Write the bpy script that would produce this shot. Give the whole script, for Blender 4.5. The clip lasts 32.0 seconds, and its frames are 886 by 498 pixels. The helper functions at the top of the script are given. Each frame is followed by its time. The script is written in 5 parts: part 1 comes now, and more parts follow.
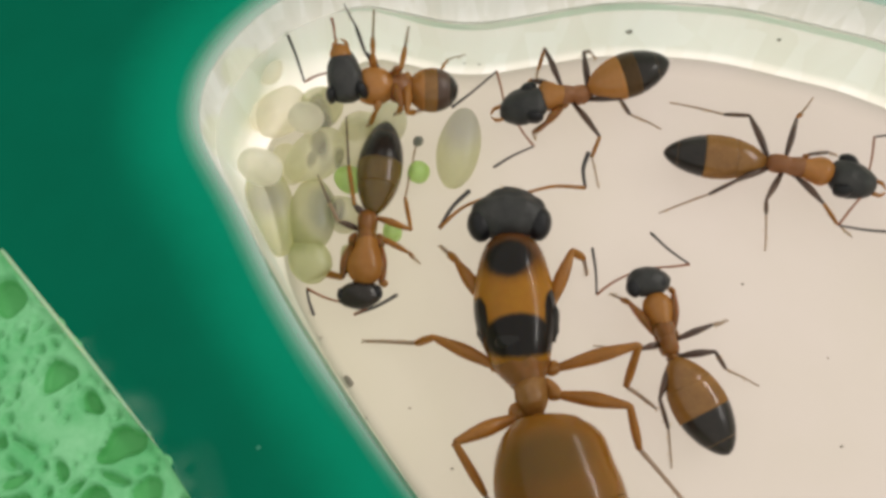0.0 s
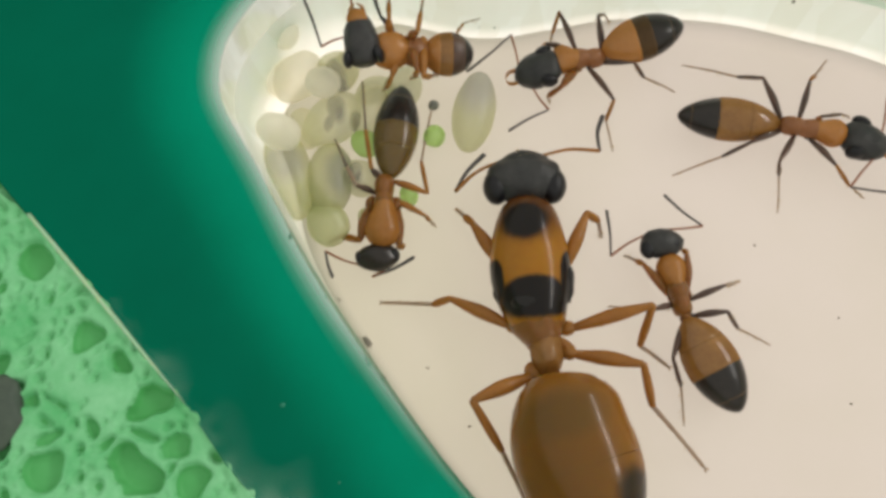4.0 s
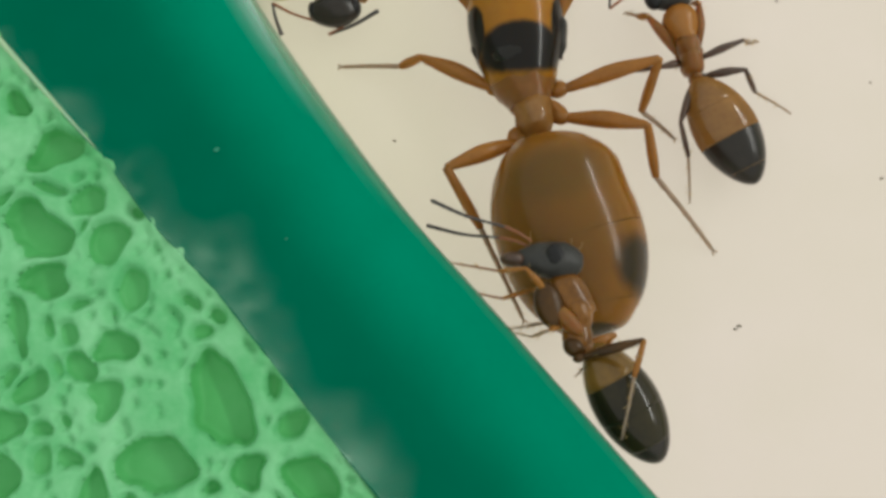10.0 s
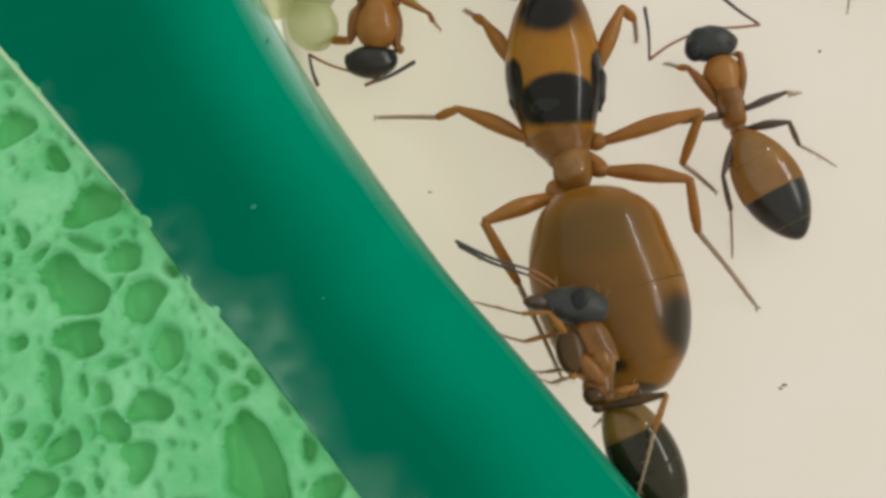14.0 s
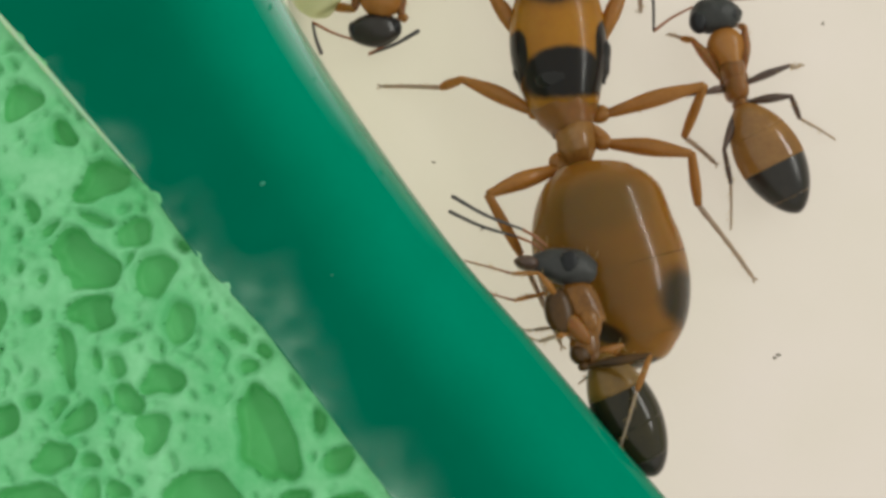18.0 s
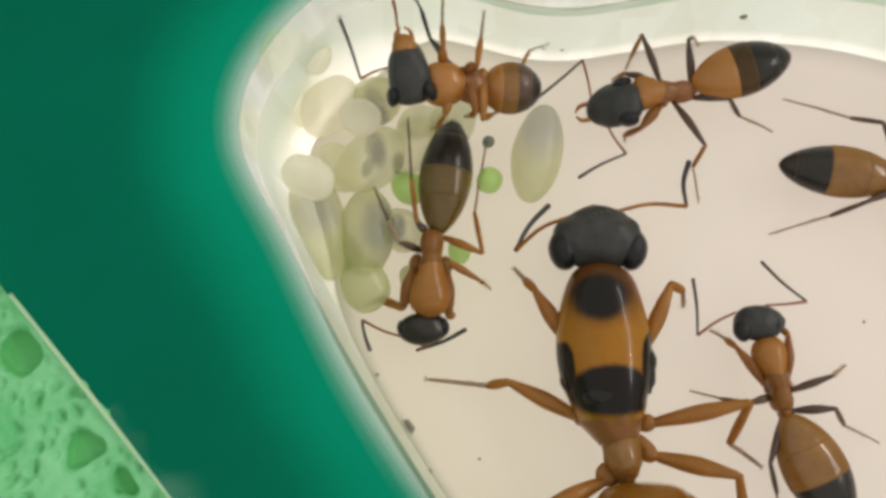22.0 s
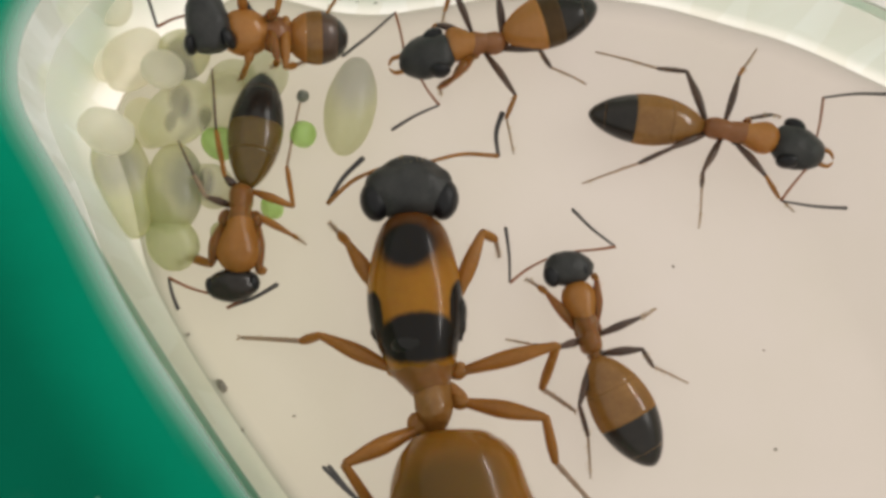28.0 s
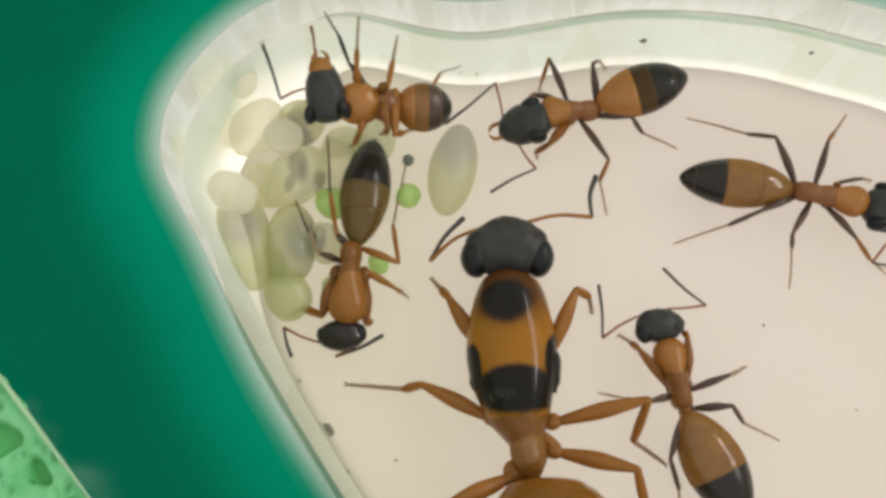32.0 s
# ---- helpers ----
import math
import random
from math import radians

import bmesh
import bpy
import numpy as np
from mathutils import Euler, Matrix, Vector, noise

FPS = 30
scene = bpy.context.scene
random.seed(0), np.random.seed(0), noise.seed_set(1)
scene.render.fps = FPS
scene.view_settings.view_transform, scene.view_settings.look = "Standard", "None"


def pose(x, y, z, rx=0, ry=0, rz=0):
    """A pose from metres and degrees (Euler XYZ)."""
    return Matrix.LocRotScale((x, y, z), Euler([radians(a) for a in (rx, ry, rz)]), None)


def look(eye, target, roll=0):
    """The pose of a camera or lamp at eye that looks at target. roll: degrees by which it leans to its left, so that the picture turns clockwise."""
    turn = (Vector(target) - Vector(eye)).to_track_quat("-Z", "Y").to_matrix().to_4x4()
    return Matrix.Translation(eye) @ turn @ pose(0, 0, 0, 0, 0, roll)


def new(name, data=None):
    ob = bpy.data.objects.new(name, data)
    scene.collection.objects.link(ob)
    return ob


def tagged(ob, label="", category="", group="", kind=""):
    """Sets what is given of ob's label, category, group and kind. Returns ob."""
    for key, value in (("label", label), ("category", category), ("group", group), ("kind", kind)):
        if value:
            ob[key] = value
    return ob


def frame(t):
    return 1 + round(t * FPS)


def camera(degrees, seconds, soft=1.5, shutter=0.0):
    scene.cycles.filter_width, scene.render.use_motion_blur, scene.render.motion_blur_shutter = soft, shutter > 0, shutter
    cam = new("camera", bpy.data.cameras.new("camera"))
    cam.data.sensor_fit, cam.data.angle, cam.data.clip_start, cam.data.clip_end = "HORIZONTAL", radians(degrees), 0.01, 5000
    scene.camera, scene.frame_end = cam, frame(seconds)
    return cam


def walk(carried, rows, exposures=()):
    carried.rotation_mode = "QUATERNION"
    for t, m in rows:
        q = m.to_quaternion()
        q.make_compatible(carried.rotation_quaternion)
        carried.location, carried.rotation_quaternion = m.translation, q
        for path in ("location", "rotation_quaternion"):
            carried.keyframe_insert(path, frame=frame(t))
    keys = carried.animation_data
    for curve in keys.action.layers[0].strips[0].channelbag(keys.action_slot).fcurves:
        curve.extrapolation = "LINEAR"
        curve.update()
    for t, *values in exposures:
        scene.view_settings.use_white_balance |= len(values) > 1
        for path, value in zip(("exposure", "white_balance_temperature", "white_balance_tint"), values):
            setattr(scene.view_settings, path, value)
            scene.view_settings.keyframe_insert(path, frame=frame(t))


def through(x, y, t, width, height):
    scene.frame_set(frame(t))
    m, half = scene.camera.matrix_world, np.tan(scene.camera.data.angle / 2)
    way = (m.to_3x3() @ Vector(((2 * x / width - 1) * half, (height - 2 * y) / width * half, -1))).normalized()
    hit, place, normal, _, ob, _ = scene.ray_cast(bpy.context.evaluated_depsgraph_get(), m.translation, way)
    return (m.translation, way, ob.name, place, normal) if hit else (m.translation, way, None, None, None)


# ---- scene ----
cam = camera(53.0, 32.0, 3.5)

MM = 0.001

PATH = [
    (0, pose(-0.000009, 0.000017, 0.027096, 19.109, 2.453, -0.192)),
    (0.5, pose(0.000141, -0.000022, 0.027409, 18.877, 2.774, -0.181)),
    (1, pose(0.000174, 0.000078, 0.027584, 19.497, 3.922, 0.441)),
    (1.5, pose(0.000226, 0.000037, 0.027789, 19.501, 3.764, 0.229)),
    (2, pose(0.000140, 0.000030, 0.027553, 19.181, 4.239, 0.597)),
    (2.5, pose(-0.000091, 0.000099, 0.027351, 19.354, 4.262, 0.508)),
    (4.5, pose(-0.000312, -0.000317, 0.027624, 15.941, 2.560, -0.450)),
    (5, pose(-0.000133, 0.000109, 0.027835, 15.258, 2.404, -0.544)),
    (5.5, pose(-0.000095, -0.000033, 0.027599, 14.993, 1.796, -0.808)),
    (6, pose(-0.000418, -0.001313, 0.027576, 13.672, 1.200, -1.169)),
    (6.5, pose(-0.000518, -0.002425, 0.027106, 11.572, -0.629, -1.749)),
    (7, pose(-0.000402, -0.002550, 0.026395, 11.351, -0.280, -1.759)),
    (7.5, pose(-0.000205, -0.002058, 0.025532, 10.075, 0.290, -1.679)),
    (8, pose(0.000068, -0.001546, 0.024700, 9.160, 0.793, -1.448)),
    (8.5, pose(0.000173, -0.001342, 0.023602, 8.254, 1.170, -1.157)),
    (9, pose(0.000162, -0.001323, 0.022363, 8.340, 1.147, -0.790)),
    (9.5, pose(0.000378, -0.001682, 0.021130, 7.619, 1.894, -0.253)),
    (10, pose(-0.000439, -0.002945, 0.022744, 10.667, 1.266, -0.617)),
    (10.5, pose(-0.000462, -0.003099, 0.022746, 11.397, 0.661, -0.818)),
    (11, pose(-0.000412, -0.003006, 0.022614, 11.494, 0.647, -0.819)),
    (11.5, pose(-0.000382, -0.002865, 0.022564, 11.694, 1.013, -0.501)),
    (12, pose(-0.000345, -0.002738, 0.022639, 12.148, 0.914, -0.678)),
    (12.5, pose(-0.000444, -0.002707, 0.022606, 11.930, 1.298, -0.442)),
    (13, pose(-0.000540, -0.002551, 0.022577, 11.477, 1.628, -0.406)),
    (13.5, pose(-0.000671, -0.002410, 0.022517, 11.670, 2.057, -0.154)),
    (14, pose(-0.000766, -0.002258, 0.022518, 12.569, 2.680, 0.018)),
    (14.5, pose(-0.000845, -0.002239, 0.022516, 12.283, 2.381, -0.033)),
    (16.5, pose(-0.000386, -0.001738, 0.022619, 10.376, 2.910, -0.270)),
    (17, pose(-0.000563, -0.001742, 0.022457, 9.812, 2.153, -0.228)),
    (17.5, pose(-0.000808, -0.001718, 0.022551, 9.626, 2.395, -0.002)),
    (18, pose(-0.001119, -0.001589, 0.022965, 8.816, 1.929, 0.208)),
    (18.5, pose(-0.001065, -0.001222, 0.023213, 8.292, 2.039, 0.105)),
    (19, pose(-0.000559, -0.000125, 0.022944, 9.989, 2.516, -0.024)),
    (19.5, pose(-0.002128, 0.002889, 0.023440, 12.199, 1.424, -0.169)),
    (20, pose(-0.002062, 0.004513, 0.024431, 14.352, 2.304, 0.760)),
    (20.5, pose(-0.002166, 0.004624, 0.024364, 14.624, 2.918, 1.072)),
    (21, pose(-0.002030, 0.004636, 0.024422, 13.330, 2.719, 0.920)),
    (21.5, pose(-0.002019, 0.004653, 0.024431, 12.837, 2.625, 0.870)),
    (22, pose(-0.002078, 0.004689, 0.024514, 12.390, 2.500, 0.779)),
    (22.5, pose(-0.002146, 0.004656, 0.024414, 12.659, 3.134, 0.964)),
    (23, pose(-0.001880, 0.004555, 0.024284, 12.766, 2.668, 0.639)),
    (23.5, pose(-0.000979, 0.004315, 0.024218, 12.966, 0.161, -0.355)),
    (24, pose(0.000628, 0.003311, 0.023968, 14.851, -1.211, -1.341)),
    (24.5, pose(0.001299, 0.002997, 0.023703, 15.395, -2.258, -1.955)),
    (25, pose(0.001322, 0.003068, 0.023797, 14.795, -2.990, -2.171)),
    (25.5, pose(0.001354, 0.002866, 0.023780, 14.469, -3.584, -2.400)),
    (27.5, pose(0.000693, 0.003378, 0.023726, 12.759, -3.582, -2.264)),
    (28, pose(0.000705, 0.003362, 0.023886, 12.701, -2.428, -1.784)),
    (28.5, pose(0.000421, 0.003314, 0.024381, 15.659, -0.825, -1.264)),
    (29, pose(0.000175, 0.003331, 0.024753, 17.994, 0.870, -0.462)),
    (29.5, pose(0.000128, 0.003223, 0.024872, 18.996, 2.251, 0.163)),
    (30, pose(0.000279, 0.003070, 0.024962, 18.669, 2.132, 0.092)),
    (30.5, pose(0.000042, 0.002865, 0.025064, 18.476, 2.279, 0.166)),
    (31, pose(-0.000038, 0.002707, 0.024877, 17.665, 1.613, -0.110)),
    (31.5, pose(-0.000011, 0.002807, 0.025012, 16.735, 2.774, 0.320)),
    (32, pose(0.000336, 0.003082, 0.025318, 16.163, 2.678, 0.317)),
]
walk(cam, PATH, [(0, 0.0, 6480, 12), (2.5, 0.0, 6480, 12), (5, -0.02, 6350, 8), (6, -0.06, 6270, 5.5), (7.5, 0.03, 6250, 5), (10, 0.02, 6280, 5), (18, 0.02, 6280, 5), (19, 0.0, 6330, 7),
                 (20, 0.04, 6450, 10), (23, 0.03, 6450, 11.5), (24.5, -0.08, 6450, 12), (28, -0.12, 6430, 11.5), (29.5, 0.0, 6420, 10), (32, 0.02, 6400, 10)])

# ---- light: a dim room, a narrow window beside the nest, and a bright panel on which the milky nest stands ----
world = bpy.data.worlds.new("room_light")
scene.world = world
world.use_nodes = True
wn, wl = world.node_tree.nodes, world.node_tree.links
wn["Background"].inputs["Color"].default_value = (0.965, 0.945, 0.845, 1)
wn["Background"].inputs["Strength"].default_value = 0.84


def area_lamp(name, eye, target, sx, sy, power, colour):
    data = bpy.data.lights.new(name, "AREA")
    data.shape, data.size, data.size_y, data.energy, data.color = "RECTANGLE", sx, sy, power, colour
    ob = new(name, data)
    ob.matrix_world = look(eye, target)
    return ob


area_lamp("window_light", (0.45, 0.16, 0.34), (0, 0.005, 0), 0.5, 0.008, 1.1, (1.0, 0.95, 0.88))
area_lamp("light_panel", (0.022, 0.006, -0.035), (0.022, 0.006, 0), 0.15, 0.15, 0.135, (1.0, 0.88, 0.825))


# ---- materials ----
def surface(name, base, other, scale=900.0, rough=0.4, bump=0.0, bump_scale=4000.0, coat=0.0, sss=0.0, radius=(0.5, 0.3, 0.15),
            metal=0.0, spread=(0.35, 0.7), spec=0.5, clear=0.0):
    """A procedural surface: two colours mixed by coarse and fine noise, with a fine relief."""
    m = bpy.data.materials.new(name)
    m.use_nodes = True
    n, l = m.node_tree.nodes, m.node_tree.links
    p = n["Principled BSDF"]
    co = n.new("ShaderNodeTexCoord")
    a = n.new("ShaderNodeTexNoise")
    a.inputs["Scale"].default_value, a.inputs["Detail"].default_value = scale, 6
    b = n.new("ShaderNodeTexNoise")
    b.inputs["Scale"].default_value, b.inputs["Detail"].default_value = scale * 7.3, 3
    add = n.new("ShaderNodeMath")
    add.operation = "MULTIPLY_ADD"
    add.inputs[1].default_value, add.inputs[2].default_value = 0.35, 0.0
    ramp = n.new("ShaderNodeMapRange")
    ramp.inputs["From Min"].default_value, ramp.inputs["From Max"].default_value = spread[0] * 1.35, spread[1] * 1.35
    mix = n.new("ShaderNodeMix")
    mix.data_type = "RGBA"
    mix.inputs["A"].default_value, mix.inputs["B"].default_value = (*base, 1), (*other, 1)
    l.new(co.outputs["Object"], a.inputs["Vector"])
    l.new(co.outputs["Object"], b.inputs["Vector"])
    l.new(b.outputs["Fac"], add.inputs[0])
    l.new(a.outputs["Fac"], add.inputs[2])
    l.new(add.outputs[0], ramp.inputs["Value"])
    l.new(ramp.outputs[0], mix.inputs["Factor"])
    l.new(mix.outputs["Result"], p.inputs["Base Color"])
    p.inputs["Roughness"].default_value, p.inputs["Metallic"].default_value = rough, metal
    p.inputs["Coat Weight"].default_value, p.inputs["Coat Roughness"].default_value = coat, 0.06
    p.inputs["Specular IOR Level"].default_value = spec
    p.inputs["Transmission Weight"].default_value = clear
    if clear:
        p.inputs["IOR"].default_value = 1.18
    if sss:
        p.inputs["Subsurface Weight"].default_value = sss
        p.inputs["Subsurface Radius"].default_value = radius
        p.inputs["Subsurface Scale"].default_value = MM
    if bump:
        bn = n.new("ShaderNodeTexNoise")
        bn.inputs["Scale"].default_value, bn.inputs["Detail"].default_value = bump_scale, 4
        bp = n.new("ShaderNodeBump")
        bp.inputs["Strength"].default_value, bp.inputs["Distance"].default_value = bump, 0.03 * MM
        l.new(co.outputs["Object"], bn.inputs["Vector"])
        l.new(bn.outputs["Fac"], bp.inputs["Height"])
        l.new(bp.outputs["Normal"], p.inputs["Normal"])
    return m


def milky(name, base, other, scale, through, rough=0.4, gloss=0.03, bump=0.0, bump_scale=1500.0):
    """A thin milky plastic: light goes through it and is spread."""
    m = surface(name, base, other, scale, rough, bump, bump_scale)
    n, l = m.node_tree.nodes, m.node_tree.links
    p = n["Principled BSDF"]
    colour = p.inputs["Base Color"].links[0].from_socket
    out = n["Material Output"]
    tr, df, gl = n.new("ShaderNodeBsdfTranslucent"), n.new("ShaderNodeBsdfDiffuse"), n.new("ShaderNodeBsdfGlossy")
    gl.inputs["Roughness"].default_value = rough
    m1, m2 = n.new("ShaderNodeMixShader"), n.new("ShaderNodeMixShader")
    m1.inputs[0].default_value, m2.inputs[0].default_value = through, gloss
    l.new(colour, tr.inputs["Color"])
    l.new(colour, df.inputs["Color"])
    l.new(df.outputs[0], m1.inputs[1])
    l.new(tr.outputs[0], m1.inputs[2])
    l.new(m1.outputs[0], m2.inputs[1])
    l.new(gl.outputs[0], m2.inputs[2])
    if p.inputs["Normal"].links:
        for sh in (df, gl):
            l.new(p.inputs["Normal"].links[0].from_socket, sh.inputs["Normal"])
    l.new(m2.outputs[0], out.inputs["Surface"])
    return m


def gelled(m, through=0.5, clear=0.3, gloss=0.04, rough=0.3, tint=(0.98, 0.98, 0.95)):
    """Turns a surface into a soft milky jelly: part spreads light, part lets it pass, part is clear."""
    n, l = m.node_tree.nodes, m.node_tree.links
    colour = n["Principled BSDF"].inputs["Base Color"].links[0].from_socket
    tr, df, gl, cl = (n.new("ShaderNodeBsdf" + k) for k in ("Translucent", "Diffuse", "Glossy", "Transparent"))
    gl.inputs["Roughness"].default_value = rough
    mixes = [n.new("ShaderNodeMixShader") for _ in range(3)]
    for mx, fac in zip(mixes, (through, clear, gloss)):
        mx.inputs[0].default_value = fac
    l.new(colour, tr.inputs["Color"])
    l.new(colour, df.inputs["Color"])
    cl.inputs["Color"].default_value = (*tint, 1)
    l.new(df.outputs[0], mixes[0].inputs[1])
    l.new(tr.outputs[0], mixes[0].inputs[2])
    l.new(mixes[0].outputs[0], mixes[1].inputs[1])
    l.new(cl.outputs[0], mixes[1].inputs[2])
    l.new(mixes[1].outputs[0], mixes[2].inputs[1])
    l.new(gl.outputs[0], mixes[2].inputs[2])
    l.new(mixes[2].outputs[0], n["Material Output"].inputs["Surface"])
    return m


def streaked(m, across, along, weak, strong):
    """Paints upright reflections into a wall's colour, changing quickly round it, slowly up it."""
    n, l = m.node_tree.nodes, m.node_tree.links
    p = n["Principled BSDF"]
    first = p.inputs["Base Color"].links[0].from_socket
    co, mp, ns, rg, mix = (n.new("ShaderNode" + k) for k in ("TexCoord", "Mapping", "TexNoise", "MapRange", "Mix"))
    mp.inputs["Scale"].default_value = (across, across, along)
    mp.inputs["Rotation"].default_value = (0.3, 0.2, 0.0)
    ns.inputs["Scale"].default_value, ns.inputs["Detail"].default_value = 1.0, 5
    rg.inputs["From Min"].default_value, rg.inputs["From Max"].default_value = 0.42, 0.6
    mix.data_type, mix.blend_type = "RGBA", "MULTIPLY"
    mix.inputs["B"].default_value = (*weak, 1)
    inv = n.new("ShaderNodeMath")
    inv.operation = "MULTIPLY"
    inv.inputs[1].default_value = strong
    l.new(co.outputs["Object"], mp.inputs["Vector"])
    l.new(mp.outputs[0], ns.inputs["Vector"])
    l.new(ns.outputs["Fac"], rg.inputs["Value"])
    l.new(rg.outputs[0], inv.inputs[0])
    l.new(inv.outputs[0], mix.inputs["Factor"])
    l.new(first, mix.inputs["A"])
    targets = [k.to_socket for k in first.links]
    for q in targets:
        if q.node != mix:
            l.new(mix.outputs["Result"], q)
    return m


def faceted(m, across, along, dull):
    """Paints angular reflections of polished plastic into the colour as dull and bright patches."""
    n, l = m.node_tree.nodes, m.node_tree.links
    first = n["Principled BSDF"].inputs["Base Color"].links[0].from_socket
    co, mp, vo, sep, rg, mix = (n.new("ShaderNode" + k) for k in ("TexCoord", "Mapping", "TexVoronoi", "SeparateColor", "MapRange", "Mix"))
    mp.inputs["Scale"].default_value = (across, across, along)
    mp.inputs["Rotation"].default_value = (0.5, 0.4, 0.2)
    vo.inputs["Scale"].default_value = 1.0
    rg.inputs["From Min"].default_value, rg.inputs["From Max"].default_value = 0.35, 0.9
    mix.data_type, mix.blend_type = "RGBA", "MULTIPLY"
    mix.inputs["B"].default_value = (*dull, 1)
    targets = [k.to_socket for k in first.links]
    l.new(co.outputs["Object"], mp.inputs["Vector"])
    l.new(mp.outputs[0], vo.inputs["Vector"])
    l.new(vo.outputs["Color"], sep.inputs[0])
    l.new(sep.outputs[0], rg.inputs["Value"])
    l.new(rg.outputs[0], mix.inputs["Factor"])
    l.new(first, mix.inputs["A"])
    for q in targets:
        l.new(mix.outputs["Result"], q)
    return m


def patched(name, base, other, dark, spots, scale=700.0, rough=0.3, coat=0.4, sss=0.6, clear=0.0, soft=0.19):
    """A cuticle with dark patches: spots are (x, y, half length along x, half length along y, turn) in mm of the thing's own space."""
    m = surface(name, base, other, scale, rough, 0.15, 5000, coat, sss, (0.7, 0.34, 0.09), spec=0.15, clear=clear)
    n, l = m.node_tree.nodes, m.node_tree.links
    p = n["Principled BSDF"]
    first = p.inputs["Base Color"].links[0].from_socket
    co = n.new("ShaderNodeTexCoord")
    wob = n.new("ShaderNodeTexNoise")
    wob.inputs["Scale"].default_value, wob.inputs["Detail"].default_value = 1600, 4
    l.new(co.outputs["Object"], wob.inputs["Vector"])
    for x, y, rx, ry, turn, *own in spots:
        tint, edge = own if own else (dark, soft)
        mp = n.new("ShaderNodeMapping")
        mp.vector_type = "TEXTURE"
        mp.inputs["Location"].default_value = (x * MM, y * MM, 0)
        mp.inputs["Rotation"].default_value = (0, 0, radians(turn))
        mp.inputs["Scale"].default_value = (rx * MM, ry * MM, 1e3)
        ln = n.new("ShaderNodeVectorMath")
        ln.operation = "LENGTH"
        ad = n.new("ShaderNodeMath")
        ad.operation = "MULTIPLY_ADD"
        ad.inputs[1].default_value = 0.35
        rg = n.new("ShaderNodeMapRange")
        rg.interpolation_type = "SMOOTHSTEP"
        rg.inputs["From Min"].default_value, rg.inputs["From Max"].default_value = 1.17 + edge / 2, 1.17 - edge / 2
        mix = n.new("ShaderNodeMix")
        mix.data_type = "RGBA"
        mix.inputs["B"].default_value = (*tint, 1)
        l.new(co.outputs["Object"], mp.inputs["Vector"])
        l.new(mp.outputs[0], ln.inputs[0])
        l.new(wob.outputs["Fac"], ad.inputs[0])
        l.new(ln.outputs["Value"], ad.inputs[2])
        l.new(ad.outputs[0], rg.inputs["Value"])
        l.new(rg.outputs[0], mix.inputs["Factor"])
        l.new(first, mix.inputs["A"])
        first = mix.outputs["Result"]
    l.new(first, p.inputs["Base Color"])
    return m


AMBER = milky("amber_cuticle", (0.52, 0.235, 0.055), (0.40, 0.165, 0.030), 900, 0.42, 0.2, 0.035, 0.2, 4500)
PEACH = milky("pale_orange_cuticle", (0.62, 0.285, 0.072), (0.50, 0.21, 0.045), 900, 0.45, 0.18, 0.045, 0.2, 4500)
ROSE = milky("translucent_reddish_cuticle", (0.44, 0.20, 0.085), (0.33, 0.135, 0.05), 900, 0.45, 0.22, 0.035, 0.2, 4500)
HONEY = milky("honey_cuticle", (0.44, 0.215, 0.056), (0.27, 0.125, 0.030), 1300, 0.42, 0.14, 0.05, 0.4, 3000)
OLIVE = surface("olive_brown_cuticle", (0.135, 0.083, 0.016), (0.095, 0.057, 0.011), 600, 0.17, 0.25, 3000, 0.35, 0.6, (0.7, 0.42, 0.1), spec=0.3)
RUST = surface("rusty_cuticle", (0.215, 0.090, 0.018), (0.155, 0.062, 0.012), 700, 0.28, 0.15, 5000, 0.1, 0.6, (0.6, 0.25, 0.07), spec=0.25)
BLACK = surface("black_cuticle", (0.024, 0.0245, 0.025), (0.046, 0.045, 0.043), 1500, 0.45, 1.0, 3200, spec=0.3)
SHINY = surface("glossy_black_cuticle", (0.014, 0.012, 0.011), (0.028, 0.022, 0.018), 900, 0.24, 0.25, 3000, 0.06, spec=0.32)
DARK = surface("dark_brown_cuticle", (0.04, 0.02, 0.013), (0.085, 0.038, 0.018), 1200, 0.4, 0.15, 6000, 0.2, 0.1)
LEG = milky("amber_leg", (0.54, 0.25, 0.052), (0.38, 0.165, 0.03), 1300, 0.5, 0.25, 0.03, 0.15, 6000)
TARSUS = surface("pale_brown_tarsus", (0.24, 0.168, 0.112), (0.304, 0.224, 0.16), 2500, 0.5, 0.2, 7000, 0.0, 0.2)
SMOKY = surface("smoky_flagellum", (0.028, 0.0264, 0.0288), (0.056, 0.048, 0.0464), 2500, 0.55, 0.25, 8000, 0.0)
SCAPE = surface("red_brown_scape", (0.224, 0.072, 0.024), (0.16, 0.048, 0.016), 1500, 0.4, 0.1, 6000, 0.2, 0.2)
EYE = surface("faceted_eye", (0.006, 0.006, 0.008), (0.012, 0.012, 0.014), 2500, 0.3, 0.5, 16000, spec=0.3)
SILK = gelled(surface("pale_silk", (0.90, 0.88, 0.70), (0.86, 0.84, 0.62), 500, 0.42), 0.55, 0.56, 0.02)
GREYSILK = gelled(surface("grey_green_silk", (0.74, 0.75, 0.54), (0.66, 0.67, 0.46), 420, 0.42), 0.55, 0.56, 0.02)
GREENSKIN = gelled(surface("green_larva_skin", (0.62, 0.66, 0.36), (0.68, 0.70, 0.42), 500, 0.4), 0.55, 0.4)
